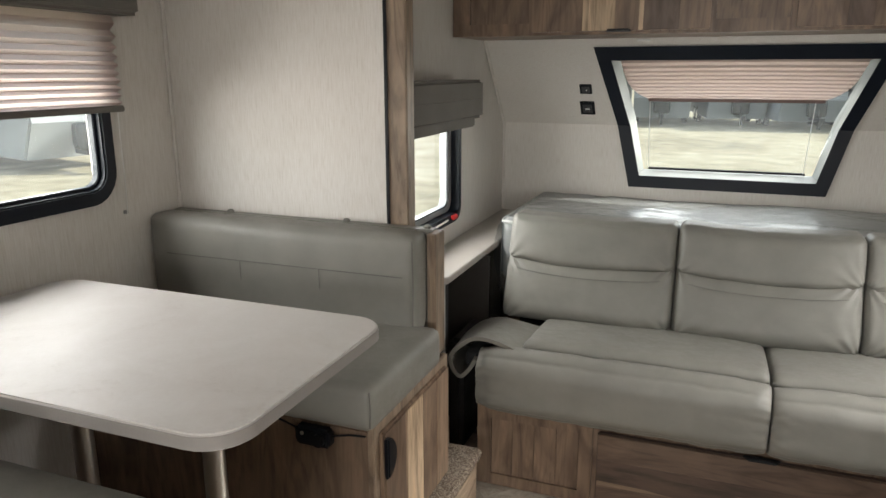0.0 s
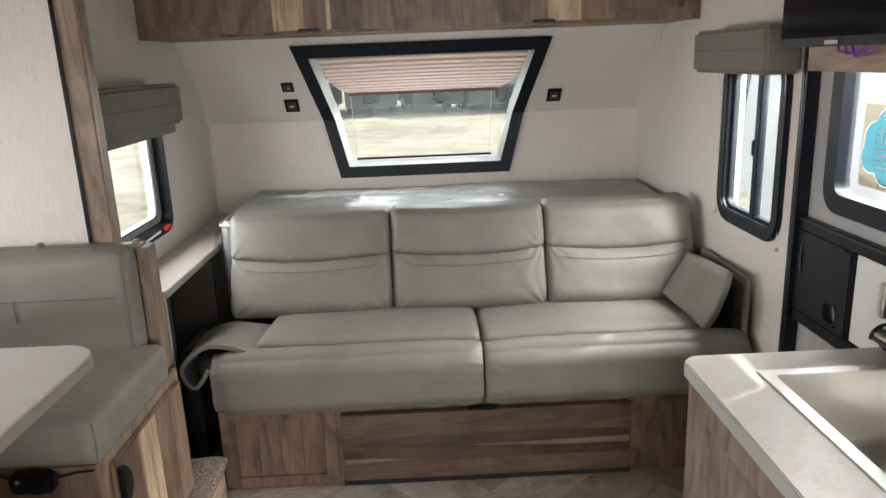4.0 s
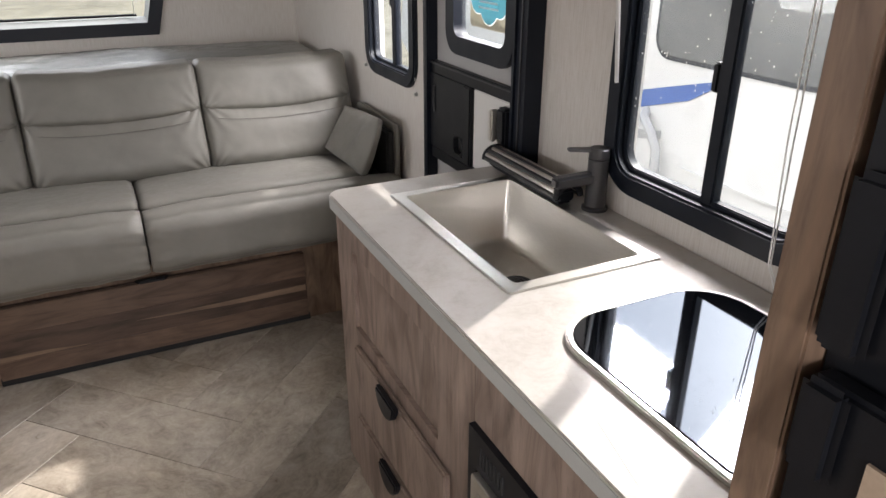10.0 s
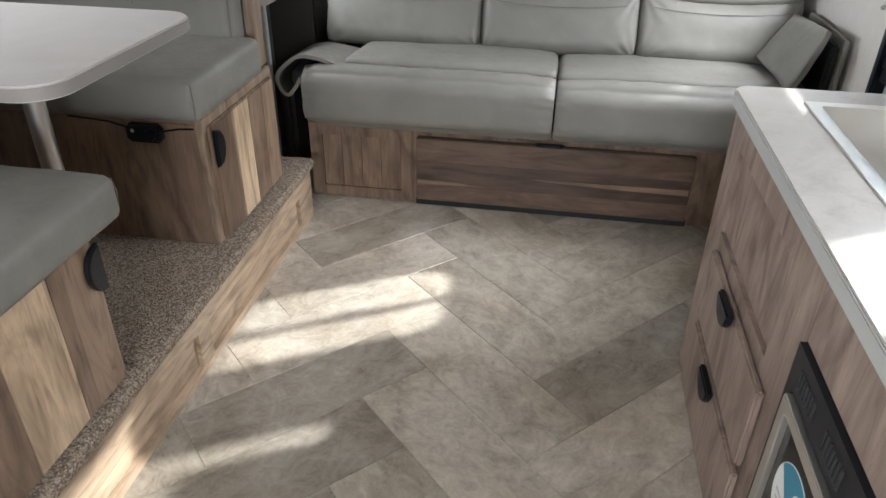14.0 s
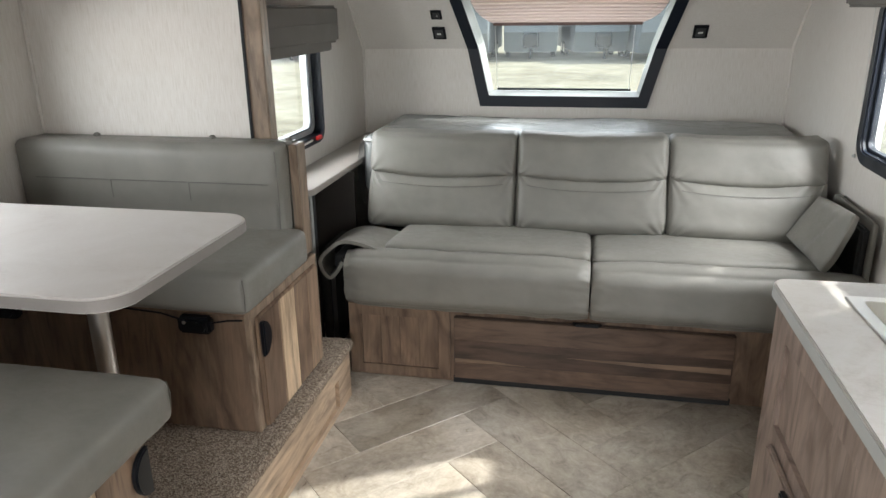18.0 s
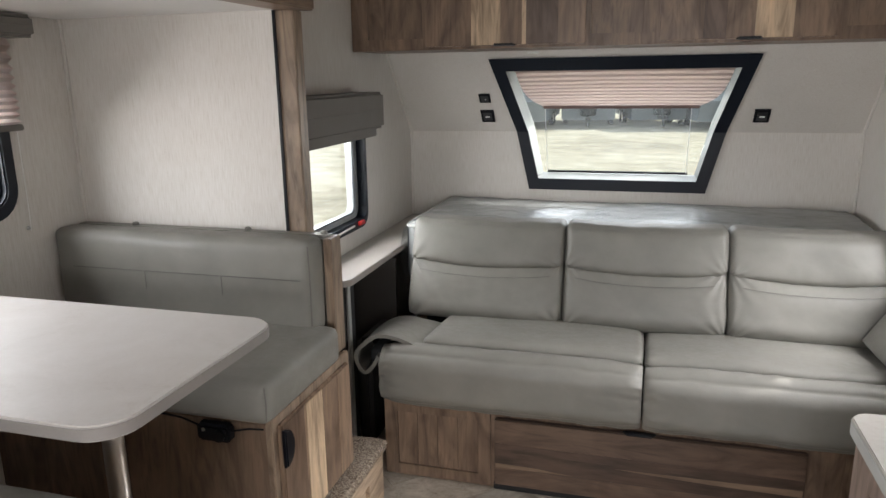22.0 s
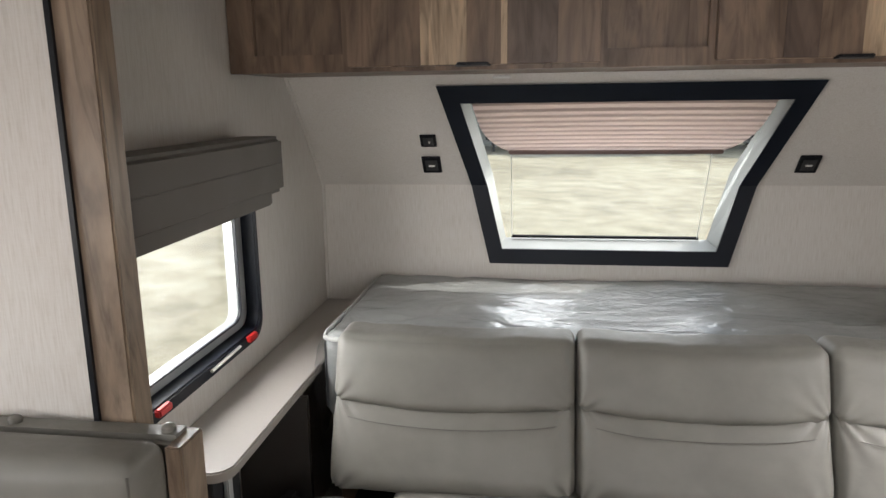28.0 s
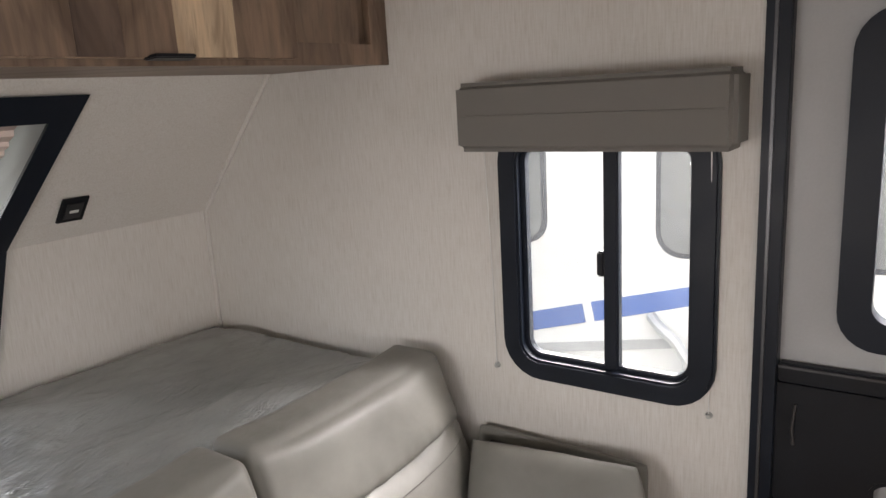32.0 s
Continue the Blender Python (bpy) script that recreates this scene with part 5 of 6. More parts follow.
def bench(name, label, sign, y_back, more=0.0, out=0.0, over=0.0, top=1.118, wrap=None, skew=0.0, low=0.0):
    """A dinette bench; sign is -1 when its seat looks towards -y."""
    y = lambda d: y_back + sign * d  # noqa: E731
    b = thing(name, label, "bench", (-0.9, y(0.3), SF))

    def bx(x0, x1, d0, d1, z0, z1, bevel=0.0):
        a, c = sorted((y(d0), y(d1)))
        return box((x0, a, z0), (x1, c, z1), bevel)

    part("front_board", bx(SX + 0.002, -0.372 + out, 0.545 + more, 0.563 + more, SF, 0.665), WOOD_REC, b, "hickory front board")
    side = part("side_frame", bx(-0.372 + out, -0.352 + out, 0.0, 0.565 + more, SF, 0.683, 0.003), WOOD_TRIM, b, "hickory side frame")
    d_ = part("side_door", bx(-0.352 + out, -0.335 + out, 0.04, 0.535 + more, SF + 0.012, 0.655, 0.004), WOOD_V, b, "hickory access door")
    for a_, b_, mt_ in ((0.385, 0.533, WOOD_V), (0.265, 0.384, WOOD_PALE), (0.15, 0.264, WOOD_REC), (0.042, 0.149, WOOD_V)):
        part("board", bx(-0.3352 + out, -0.332 + out, a_ + (more if a_ > 0.3 else 0), b_ + (more if b_ > 0.3 else 0) + (0.0 if b_ > 0.38 or not more else more * (a_ > 0.2)), SF + 0.014, 0.653, 0.001), mt_, d_)
    cup = bmesh.new()
    prism([(-0.332 + out, y(0.546 + more - 0.056 * math.sin(t)), 0.585 + 0.06 * math.cos(t)) for t in (math.pi * q / 12 for q in range(13))], (0.016, 0, 0), cup, 0.004)
    part("pull", cup, BLACK, d_, "black half-moon pull", True)
    part("seat_board", bx(SX + 0.002, -0.36 + out, 0.02, 0.56 + more, 0.666, 0.684), WOOD_Y, b)
    lo, hi = sorted((y(0.1), y(0.605 + more)))
    part("seat_cushion", soft((SX + 0.004, lo, 0.685), (-0.335 + out + over, hi, 0.815 - low), 0.026, (0.004, 0.005, 0.010), (40, 22, 8), None, 0.002), VINYL, b, "", "all")
    d0, d1, d2 = wrap or (-0.028, 0.034, 0.15)
    xe = -0.405 + out + over

    def askew(p, u):
        return (p.x, p.y + skew * (p.x + 0.8), p.z)

    lo, hi = sorted((y(d1 + 0.001), y(d2)))
    part("back_cushion", soft((SX + 0.004, lo, 0.78), (xe, hi, top), 0.03, (0.0, 0.014 if wrap is None else 0.006, 0.003), (44, 10, 18), askew, 0.0025), VINYL, b, "", "all")
    if wrap:
        lo, hi = sorted((y(d0), y(d1)))
        part("back_wrap", soft((SX + 0.003, lo, 0.69), (xe - 0.045, hi, top), 0.014, (0, 0.003, 0.004), (36, 8, 14), askew, 0.0015), VINYL, b, "leatherette-covered back board", "all")
        part("wrap_end", soft((xe - 0.09, lo + 0.002, top - 0.04), (xe - 0.008, hi - 0.001, top + 0.002), 0.012, (0.001, 0, 0.002), (10, 8, 8), askew, 0.0012), VINYL, b, "folded leatherette end", "all")
        slant = skew * (xe + 0.8)
        post = bx(xe - 0.043, xe - 0.012, d0 + slant, d1 + slant, 0.684, top - 0.035, 0.003)
    else:
        part("back_wrap", bx(SX + 0.003, xe + 0.02, d0, d1, 0.69, top - 0.005, 0.012), VINYL, b, "leatherette-covered back board")
        post = bx(xe + 0.003, xe + 0.033, d0 + 0.001, 0.055, 0.684, top - 0.012, 0.003)
    part("end_post", post, WOOD_TRIM, b, "hickory end post")
    xr_ = -0.337 + out + over
    part("welt", tube([(xr_ - 0.008, y(0.597 + more), 0.70), (xr_ - 0.004, y(0.600 + more), 0.75), (xr_ - 0.008, y(0.597 + more), 0.802 - low)], 0.0022, n=6), SEAM, b, "corner seam", True)
    front = d2 + skew * (xe + 0.8) * sign
    part("welt", tube([(xe - 0.010, y(front - 0.004), 0.82), (xe - 0.006, y(front), 0.96), (xe - 0.012, y(front - 0.007), top - 0.02)], 0.0025, n=6), SEAM, b, "end seam", True)
    for x in (xe - (0.04 if wrap else 0.015), -0.72, -1.2):
        part("button", tube([(x, y((d0 + d1) / 2) + skew * (x + 0.8), top + q) for q in (-0.01, 0.002, 0.006, 0.008)], [0.013, 0.0125, 0.009, 0.003], n=14), VINYL, b, "covered screw cap", True)
    for k in range(0 if wrap else 3):
        xa = -1.36 + 0.31 * k
        part("stitch", tube([(xa, y(0.168), top - 0.133), (xa + 0.30, y(0.168), top - 0.133)], 0.0013, n=5), STITCH, b)
        if k:
            part("stitch", tube([(xa, y(0.168), top - 0.134), (xa, y(0.167), top - 0.2)], 0.0011, n=5), STITCH, b)
    return b


bench("dinette_bench", "taupe leatherette dinette bench with hickory base facing the rear", -1, 2.20)
bench("dinette_bench", "taupe leatherette dinette bench with hickory base facing the front", 1, 0.395, 0.05, 0.03, 0.06, 1.01, (-0.005, 0.095, 0.15), 0.05, 0.02)
for lx in (-0.521, -1.205):
    lt = thing("cabinet_latch", "black latch box with a thin cable on the bench front board", "latch", (lx, 1.62, 0.64), group="bench latches")
    part("case", box((lx - 0.058, 1.596, 0.612), (lx + 0.052, 1.636, 0.668), 0.01), BLACK, lt)
    part("knob", tube([(lx + 0.022, 1.597, 0.64), (lx + 0.022, 1.586, 0.64)], 0.019, n=14), BLACK, lt)
    part("screw", tube([(lx - 0.03, 1.597, 0.652), (lx - 0.03, 1.594, 0.652)], 0.006, n=10), STEEL, lt, "small bright screw")
    part("wire", tube([(lx + 0.05, 1.612, 0.648), (lx + 0.10, 1.63, 0.652), (lx + 0.145, 1.634, 0.654)], 0.003, n=6), BLACK, lt, "thin black cable")
    part("wire", tube([(lx - 0.056, 1.612, 0.655), (lx - 0.13, 1.63, 0.662), (lx - 0.26, 1.634, 0.668)], 0.003, n=6), BLACK, lt, "thin black cable")

# ---- kitchen ----
CX, CZ, CY0, CY1 = 1.15, 0.88, 0.305, 1.665
counter = thing("countertop", "pale marble-look laminate countertop with a rounded corner", "countertop", (1.42, 1.05, CZ - 0.04))
SK = (1.294, 1.634, 0.957, 1.535)
CK = (1.262, 1.645, 0.365, 0.806)


def slab_with_hole():
    """One slab with the sink's opening cut out of it."""
    bm = bmesh.new()
    outer = round_rect(1.13, XK - 0.002, CY0, CY1, (0.002, 0.045, 0.002, 0.002), 6)
    inner = round_rect(SK[0], SK[1], SK[2], SK[3], 0.004, 6)
    return ring(on_z(CZ - 0.038, outer), on_z(CZ - 0.038, inner), (0, 0, 0.038), bm, 0.003)


part("top", slab_with_hole(), COUNTER, counter, "pale marble-look slab", True)
part("edge_band", ring(on_z(CZ - 0.036, round_rect(1.128, XK - 0.002, CY0, CY1 + 0.002, (0.002, 0.047, 0.002, 0.002), 6)), on_z(CZ - 0.036, round_rect(1.1305, XK - 0.004, CY0 + 0.001, CY1 - 0.0005, (0.002, 0.0445, 0.002, 0.002), 6)), (0, 0, 0.030)), REVEAL, counter, "pale grey edge band", True)
kc = thing("kitchen_cabinet", "hickory kitchen base cabinet with two drawers", "cabinet", (1.42, 1.2, 0.0))
part("end_panel", box((CX + 0.021, CY1 - 0.04, 0.0), (XK - 0.002, CY1 - 0.018, CZ - 0.039)), WOOD_V, kc, "hickory end panel")
part("face_frame", holed("x", CX, CX + 0.02, 0.84, CY1 - 0.018, 0.0, CZ - 0.039, [(1.0, 1.525, 0.525, 0.755)]), WOOD_SOFT, kc, "hickory face frame")
part("inset_panel", box((CX + 0.012, 0.99, 0.515), (CX + 0.022, 1.535, 0.765)), WOOD_SOFT, kc, "recessed hickory panel")
# Thin dark sheet added for the shade inside the cabinet.
part("carcass_shade", box((CX + 0.024, CY0, 0.0), (CX + 0.04, CY1 - 0.052, 0.50)), LINING_AND_SHADE, kc, "dark sheet for the shade inside")
for z0, z1 in ((0.275, 0.485), (0.03, 0.25)):
    d_ = part("drawer", box((CX - 0.018, 0.932, z0), (CX - 0.001, 1.50, z1), 0.005), WOOD_SOFT, kc, "hickory drawer front")
    cup = bmesh.new()
    prism([(CX - 0.018, 1.235 + 0.058 * math.cos(t), z1 + 0.006 - 0.058 * math.sin(t)) for t in (math.pi * q / 12 for q in range(13))], (-0.018, 0, 0), cup, 0.004)
    part("pull", cup, BLACK, d_, "black half-moon pull", True)

sink = thing("sink", "square stainless-steel drop-in sink", "sink", (1.49, 1.33, CZ))
rim_o, rim_i = round_rect(SK[0] - 0.02, SK[1] + 0.02, SK[2] - 0.02, SK[3] + 0.02, 0.006, 3), round_rect(SK[0] + 0.012, SK[1] - 0.012, SK[2] + 0.012, SK[3] - 0.012, 0.012, 3)
part("rim", ring(on_z(CZ + 0.0005, rim_o), on_z(CZ + 0.0005, rim_i), (0, 0, 0.004), bevel=0.0015), STEEL, sink, "", True)


def basin():
    bm = bmesh.new()
    loops = []
    for z, s in ((CZ + 0.003, 0.0), (CZ - 0.16, 0.012), (CZ - 0.172, 0.02), (CZ - 0.176, 0.035)):
        loops.append([bm.verts.new(p) for p in on_z(z, round_rect(SK[0] + 0.012 + s, SK[1] - 0.012 - s, SK[2] + 0.012 + s, SK[3] - 0.012 - s, 0.012 + s * 0.4, 3))])
    for a, b in zip(loops, loops[1:]):
        for k in range(len(a)):
            bm.faces.new((a[k], a[(k + 1) % len(a)], b[(k + 1) % len(a)], b[k]))
    low = bm.verts.new((dx, dy, CZ - 0.184))
    last = loops[-1]
    for k in range(len(last)):
        bm.faces.new((last[k], last[(k + 1) % len(last)], low))
    return bm


dx, dy = 1.50, 1.265
part("basin", basin(), BASIN, sink, "deep steel basin", True)
drain = part("drain", tube([(dx, dy, CZ - 0.184), (dx, dy, CZ - 0.178), (dx, dy, CZ - 0.177)], [0.048, 0.046, 0.038], n=24), CHROME, sink, "chrome drain", True)
for r_ in (0.012, 0.024, 0.036):
    part("strainer_ring", tube([(dx + r_ * math.cos(t), dy + r_ * math.sin(t), CZ - 0.175) for t in (q * math.pi / 10 for q in range(21))], 0.0025, n=6), GUN, drain)

TX, TY = 1.705, 1.243
tap = thing("tap", "gunmetal single-lever kitchen tap behind the sink", "tap", (TX, TY, CZ))
part("body", tube([(TX, TY, CZ), (TX, TY, CZ + 0.008), (TX, TY, CZ + 0.012), (TX, TY, CZ + 0.132)], [0.033, 0.033, 0.027, 0.026], n=24), GUN, tap, "", True)
part("cap", tube([(TX, TY, CZ + 0.135), (TX, TY, CZ + 0.157), (TX, TY, CZ + 0.16)], [0.026, 0.026, 0.023], n=24), GUN, tap, "", True)
part("spout", box((1.575, TY - 0.016, CZ + 0.072), (1.69, TY + 0.016, CZ + 0.102), 0.007), GUN, tap)
part("nozzle", tube([(1.59, TY, CZ + 0.073), (1.59, TY, CZ + 0.062)], 0.011, n=14), BLACK, tap)
part("lever", prism([(1.635, TY + 0.028, CZ + 0.15), (1.638, TY + 0.042, CZ + 0.15), (1.69, TY + 0.022, CZ + 0.15), (TX, TY + 0.015, CZ + 0.15), (TX, TY - 0.015, CZ + 0.15), (1.69, TY - 0.008, CZ + 0.15)], (0, 0, 0.009), bevel=0.002), GUN, tap)

rack = thing("roll_up_rack", "rolled-up dark dish rack with steel bars behind the sink", "rack", (1.645, 1.46, CZ))
for k in range(9):
    t = math.pi * (0.05 + 0.9 * k / 8)
    part("bar", tube([(1.648 - 0.036 * math.cos(t), 1.28, CZ + 0.028 + 0.032 * math.sin(t)), (1.648 - 0.036 * math.cos(t), 1.65, CZ + 0.028 + 0.032 * math.sin(t))], 0.007, n=10), STEEL if k % 2 else GUN, rack)
part("core", box((1.62, 1.285, CZ + 0.006), (1.676, 1.645, CZ + 0.05), 0.01), BLACK, rack)
part("end_strip", tube([(1.648 - 0.037 * math.cos(t), 1.65, CZ + 0.028 + 0.034 * math.sin(t)) for t in (math.pi * q / 10 for q in range(11))], 0.009, n=8), BLACK, rack, "black silicone end")
part("end_strip", tube([(1.648 - 0.037 * math.cos(t), 1.28, CZ + 0.028 + 0.034 * math.sin(t)) for t in (math.pi * q / 10 for q in range(11))], 0.009, n=8), BLACK, rack, "black silicone end")

cook = thing("cooktop", "black glass cooktop cover with a steel rim", "cooktop", (1.49, 0.63, CZ))
part("glass_lid", prism(on_z(CZ + 0.006, round_rect(CK[0] + 0.012, CK[1], CK[2], CK[3] - 0.012, (0.1, 0.1, 0.02, 0.02), 8)), (0, 0, 0.006), bevel=0.002), LID_GLASS, cook, "mirror-dark glass", True)
part("rim", ring(on_z(CZ + 0.001, round_rect(CK[0], CK[1] + 0.012, CK[2] - 0.012, CK[3], (0.11, 0.11, 0.02, 0.02), 8)), on_z(CZ + 0.001, round_rect(CK[0] + 0.013, CK[1] - 0.001, CK[2] + 0.001, CK[3] - 0.013, (0.099, 0.099, 0.02, 0.02), 8)), (0, 0, 0.010), bevel=0.003), STEEL, cook, "steel rim", True)
part("pan_base", prism(on_z(CZ + 0.0008, round_rect(CK[0] + 0.02, CK[1] - 0.01, CK[2] + 0.01, CK[3] - 0.02, 0.09, 6)), (0, 0, 0.005)), BLACK, cook)

oven = thing("oven", "built-in oven with vented black frame and steel door", "oven", (1.3, 0.6, 0.3))
OY0, OY1, OZ0, OZ1 = 0.325, 0.838, 0.26, 0.69
part("frame", holed("x", CX - 0.012, CX + 0.02, OY0, OY1, OZ0, OZ1, [(OY0 + 0.03, OY1 - 0.03, OZ0 + 0.02, OZ1 - 0.085)]), BLACK, oven, "black vented frame")
for k in range(3):
    for q in range(7):
        y = OY1 - 0.045 - k * 0.14 - q * 0.013
        part("vent_slot", box((CX - 0.0145, y - 0.008, OZ1 - 0.065), (CX - 0.011, y, OZ1 - 0.025), 0.001), LINING_AND_SHADE, oven)
part("door_frame", ring(on_x(CX - 0.008, round_rect(OY0 + 0.032, OY1 - 0.032, OZ0 + 0.022, OZ1 - 0.088, 0.006, 2)), on_x(CX - 0.008, round_rect(OY0 + 0.06, OY1 - 0.06, OZ0 + 0.05, OZ1 - 0.115, 0.004, 2)), (-0.016, 0, 0), bevel=0.002), STEEL, oven, "steel door frame")
part("door_glass", box((CX - 0.012, OY0 + 0.055, OZ0 + 0.045), (CX + 0.01, OY1 - 0.055, OZ1 - 0.11)), SCREEN, oven, "dark oven glass")
sticker = thing("oven_sticker", "round white and teal sticker on the oven glass", "sticker", (CX - 0.014, 0.66, 0.44))
part("disc", prism([(CX - 0.0125, 0.67 + 0.085 * math.cos(t), 0.45 + 0.085 * math.sin(t)) for t in (q * math.pi / 16 for q in range(32))], (-0.001, 0, 0)), WHITE, sticker)
part("teal_field", prism([(CX - 0.0137, 0.67 + 0.083 * math.cos(t), 0.45 + 0.083 * math.sin(t)) for t in (radians(35 + 195 * q / 20) for q in range(21))], (-0.001, 0, 0)), STICKER_TEAL, sticker)
part("emblem", prism([(CX - 0.015, 0.638 + 0.03 * math.cos(t), 0.487 + 0.026 * math.sin(t)) for t in (q * math.pi / 12 for q in range(24))], (-0.001, 0, 0)), WHITE, sticker)
for k in range(3):
    part("text_bar", box((CX - 0.0155, 0.60 + 0.012 * k, 0.428 - 0.013 * k), (CX - 0.0138, 0.672 + 0.004 * k, 0.434 - 0.013 * k)), WHITE, sticker)
    part("text_bar", box((CX - 0.0145, 0.69 + 0.006 * k, 0.44 - 0.016 * k), (CX - 0.0128, 0.735 - 0.004 * k, 0.445 - 0.016 * k)), PALE_GREY, sticker)
lower = thing("lower_panel", "hickory panel under the oven", "panel", (1.2, 0.6, 0.0))
part("board", box((CX, CY0, 0.0), (CX + 0.02, 0.838, OZ0 - 0.002)), WOOD_V, lower)
part("board_top", box((CX, CY0, OZ1 + 0.002), (CX + 0.02, 0.838, CZ - 0.039)), WOOD_SOFT, lower)

# Pantry side and refrigerator at the end of the counter.
pantry = thing("refrigerator_surround", "tall hickory side panel beside the refrigerator, darkened for its backlit shade", "cabinet", (1.45, 0.33, 0.0))
# Darker hickory than the far panel, to put the backlit shade into its colour.
part("side_panel", box((1.175, 0.255, 0.0), (XK - 0.002, 0.302, TOP - 0.002), 0.003), WOOD_FRAME, pantry)
part("header", box((1.175, -0.49, 1.75), (XK - 0.002, 0.253, TOP - 0.002)), WOOD_Y, pantry)
part("far_panel", box((1.175, -0.535, 0.0), (XK - 0.002, -0.492, TOP - 0.002)), WOOD_TRIM, pantry)
fridge = thing("refrigerator", "black-framed refrigerator with tan glossy door panels", "refrigerator", (1.45, -0.05, 0.0))
part("case", box((1.205, -0.488, 0.02), (XK - 0.01, 0.252, 1.745)), BLACK, fridge)
TAN = plain("tan_glossy_panel", (0.42, 0.33, 0.25), 0.18)
for z0, z1 in ((0.05, 1.16), (1.20, 1.70)):
    d_ = part("door", box((1.174, -0.47, z0), (1.204, 0.245, z1), 0.006), BLACK, fridge, "black-edged door")
    part("door_panel", box((1.170, -0.43, z0 + 0.05), (1.1745, 0.17, z1 - 0.05)), TAN, d_, "glossy tan panel")
    part("handle", box((1.158, 0.195, z1 - 0.10 if z0 < 1 else z0 - 0.005), (1.1745, 0.243, z1 + 0.005 if z0 < 1 else z0 + 0.16), 0.008), BLACK, d_, "black latch handle")

# Upper cabinet with the television bay.
UX, UZ = 1.385, 1.575
uc = thing("upper_cabinet", "hickory kitchen wall cabinet with a television bay", "cabinet", (1.5, 1.0, UZ))
part("bottom", box((UX + 0.02, 0.304, UZ + 0.004), (XK - 0.002, 1.655, UZ + 0.024)), WOOD_Y, uc, "cabinet bottom board")
part("end_panel", box((UX + 0.02, 1.635, UZ + 0.025), (XK - 0.002, 1.655, TOP - 0.002)), WOOD_V, uc)
# Bay boards carry the recess's shade in their colour.
part("bay_back", box((XK - 0.03, 1.0, UZ + 0.025), (XK - 0.004, 1.634, TOP - 0.002)), WOOD_BAY_SHADE, uc, "bay back in hickory darkened for shade")
part("bay_divider", box((UX + 0.02, 0.985, UZ + 0.025), (XK - 0.004, 1.0, TOP - 0.002)), WOOD_BAY_SHADE, uc)
part("bay_rail", box((UX, 1.0, UZ), (UX + 0.019, 1.655, UZ + 0.062), 0.003), WOOD_Y, uc, "hickory rail under the television")
part("bay_stile", box((UX, 0.955, UZ), (UX + 0.019, 0.999, TOP - 0.002), 0.003), WOOD_PALE, uc, "pale sapwood stile")
part("face", box((UX, 0.304, UZ), (UX + 0.019, 0.953, TOP - 0.002)), WOOD_V, uc)
for y0, y1 in ((0.616, 0.846), (0.308, 0.61)):
    d_ = part("door", box((UX - 0.02, y0, UZ + 0.006), (UX - 0.001, y1, TOP - 0.03), 0.004), WOOD_V, uc, "flat hickory door")
    ye = y0 + 0.06 if y0 > 0.5 else y1 - 0.065
    part("pull", box((UX - 0.034, ye - 0.06, UZ - 0.002), (UX - 0.002, ye + 0.06, UZ + 0.0055), 0.003), BLACK, d_, "black edge pull")
part("stile", box((UX - 0.019, 0.85, UZ + 0.004), (UX - 0.001, 0.953, TOP - 0.03), 0.003), WOOD_PALE, uc, "pale sapwood stile")
tv = thing("television", "black flat television on a wall mount", "television", (1.30, 1.32, 1.64))
m_tv = Matrix.Translation((1.30, 1.335, 1.628)) @ Matrix.Rotation(radians(-1), 4, "Z")


def in_tv(lo, hi, bevel=0.0):
    b = box(lo, hi, bevel)
    b.transform(m_tv)
    return b


part("casing", in_tv((0.004, -0.30, 0.0), (0.045, 0.30, 0.36), 0.006), BLACK, tv)
part("screen", in_tv((0.0, -0.29, 0.018), (0.004, 0.29, 0.35)), SCREEN, tv, "glossy dark screen")
film_strip = tube([(-0.004 + 0.002 * math.sin(k * 2.1), -0.296 + 0.004 * math.sin(k * 1.7), 0.34 * k / 40) for k in range(41)], [0.006 + 0.003 * math.sin(k * 2.9) for k in range(41)], n=7)
film_strip.transform(m_tv)
part("side_film", film_strip, CLEAR_FILM, tv, "crinkled clear film on the edge")
part("badge", in_tv((-0.003, 0.06, 0.004), (0.001, 0.10, 0.012)), REVEAL, tv)
part("mount", box((1.35, 1.28, 1.72), (XK - 0.031, 1.36, 1.80)), GUN, tv, "dark wall mount arm")
wires = thing("loose_wires", "purple and black wires hanging under the television", "wires", (1.37, 1.45, 1.60))
for k in range(3):
    part("wire", tube([(1.375, 1.52 - 0.02 * k, 1.645), (1.365, 1.50 - 0.03 * k, 1.618 - 0.006 * k), (1.37, 1.45 - 0.03 * k, 1.612), (1.375, 1.42 - 0.02 * k, 1.645)], 0.003, n=6), PURPLE, wires, "purple wire")
plug = part("cable", tube([(1.378, 1.30, 1.65), (1.376, 1.30, 1.625)], 0.004, n=6), BLACK, wires, "black cable")
part("plug", tube([(1.376, 1.30, 1.628), (1.374, 1.298, 1.612), (1.374, 1.297, 1.595)], [0.008, 0.014, 0.008], n=10), BLACK, wires, "black plug")

# The stowed blind over the kitchen window.
kb = thing("kitchen_blind", "stowed white mini blind with wand and cords", "blind", (1.69, 0.89, 1.50))
part("headrail", box((1.665, 0.56, 1.53), (1.72, 1.225, 1.555), 0.003), WHITE, kb)
SLAT = plain("blind_slat", (0.62, 0.61, 0.59), 0.35, var=0.05)
for k in range(7):
    part("slat", box((1.664 + 0.001 * (k % 3), 0.565, 1.497 + k * 0.0044), (1.717, 1.22 - 0.003 * (k % 2), 1.5005 + k * 0.0044), 0.0012, seg=1), SLAT, kb)
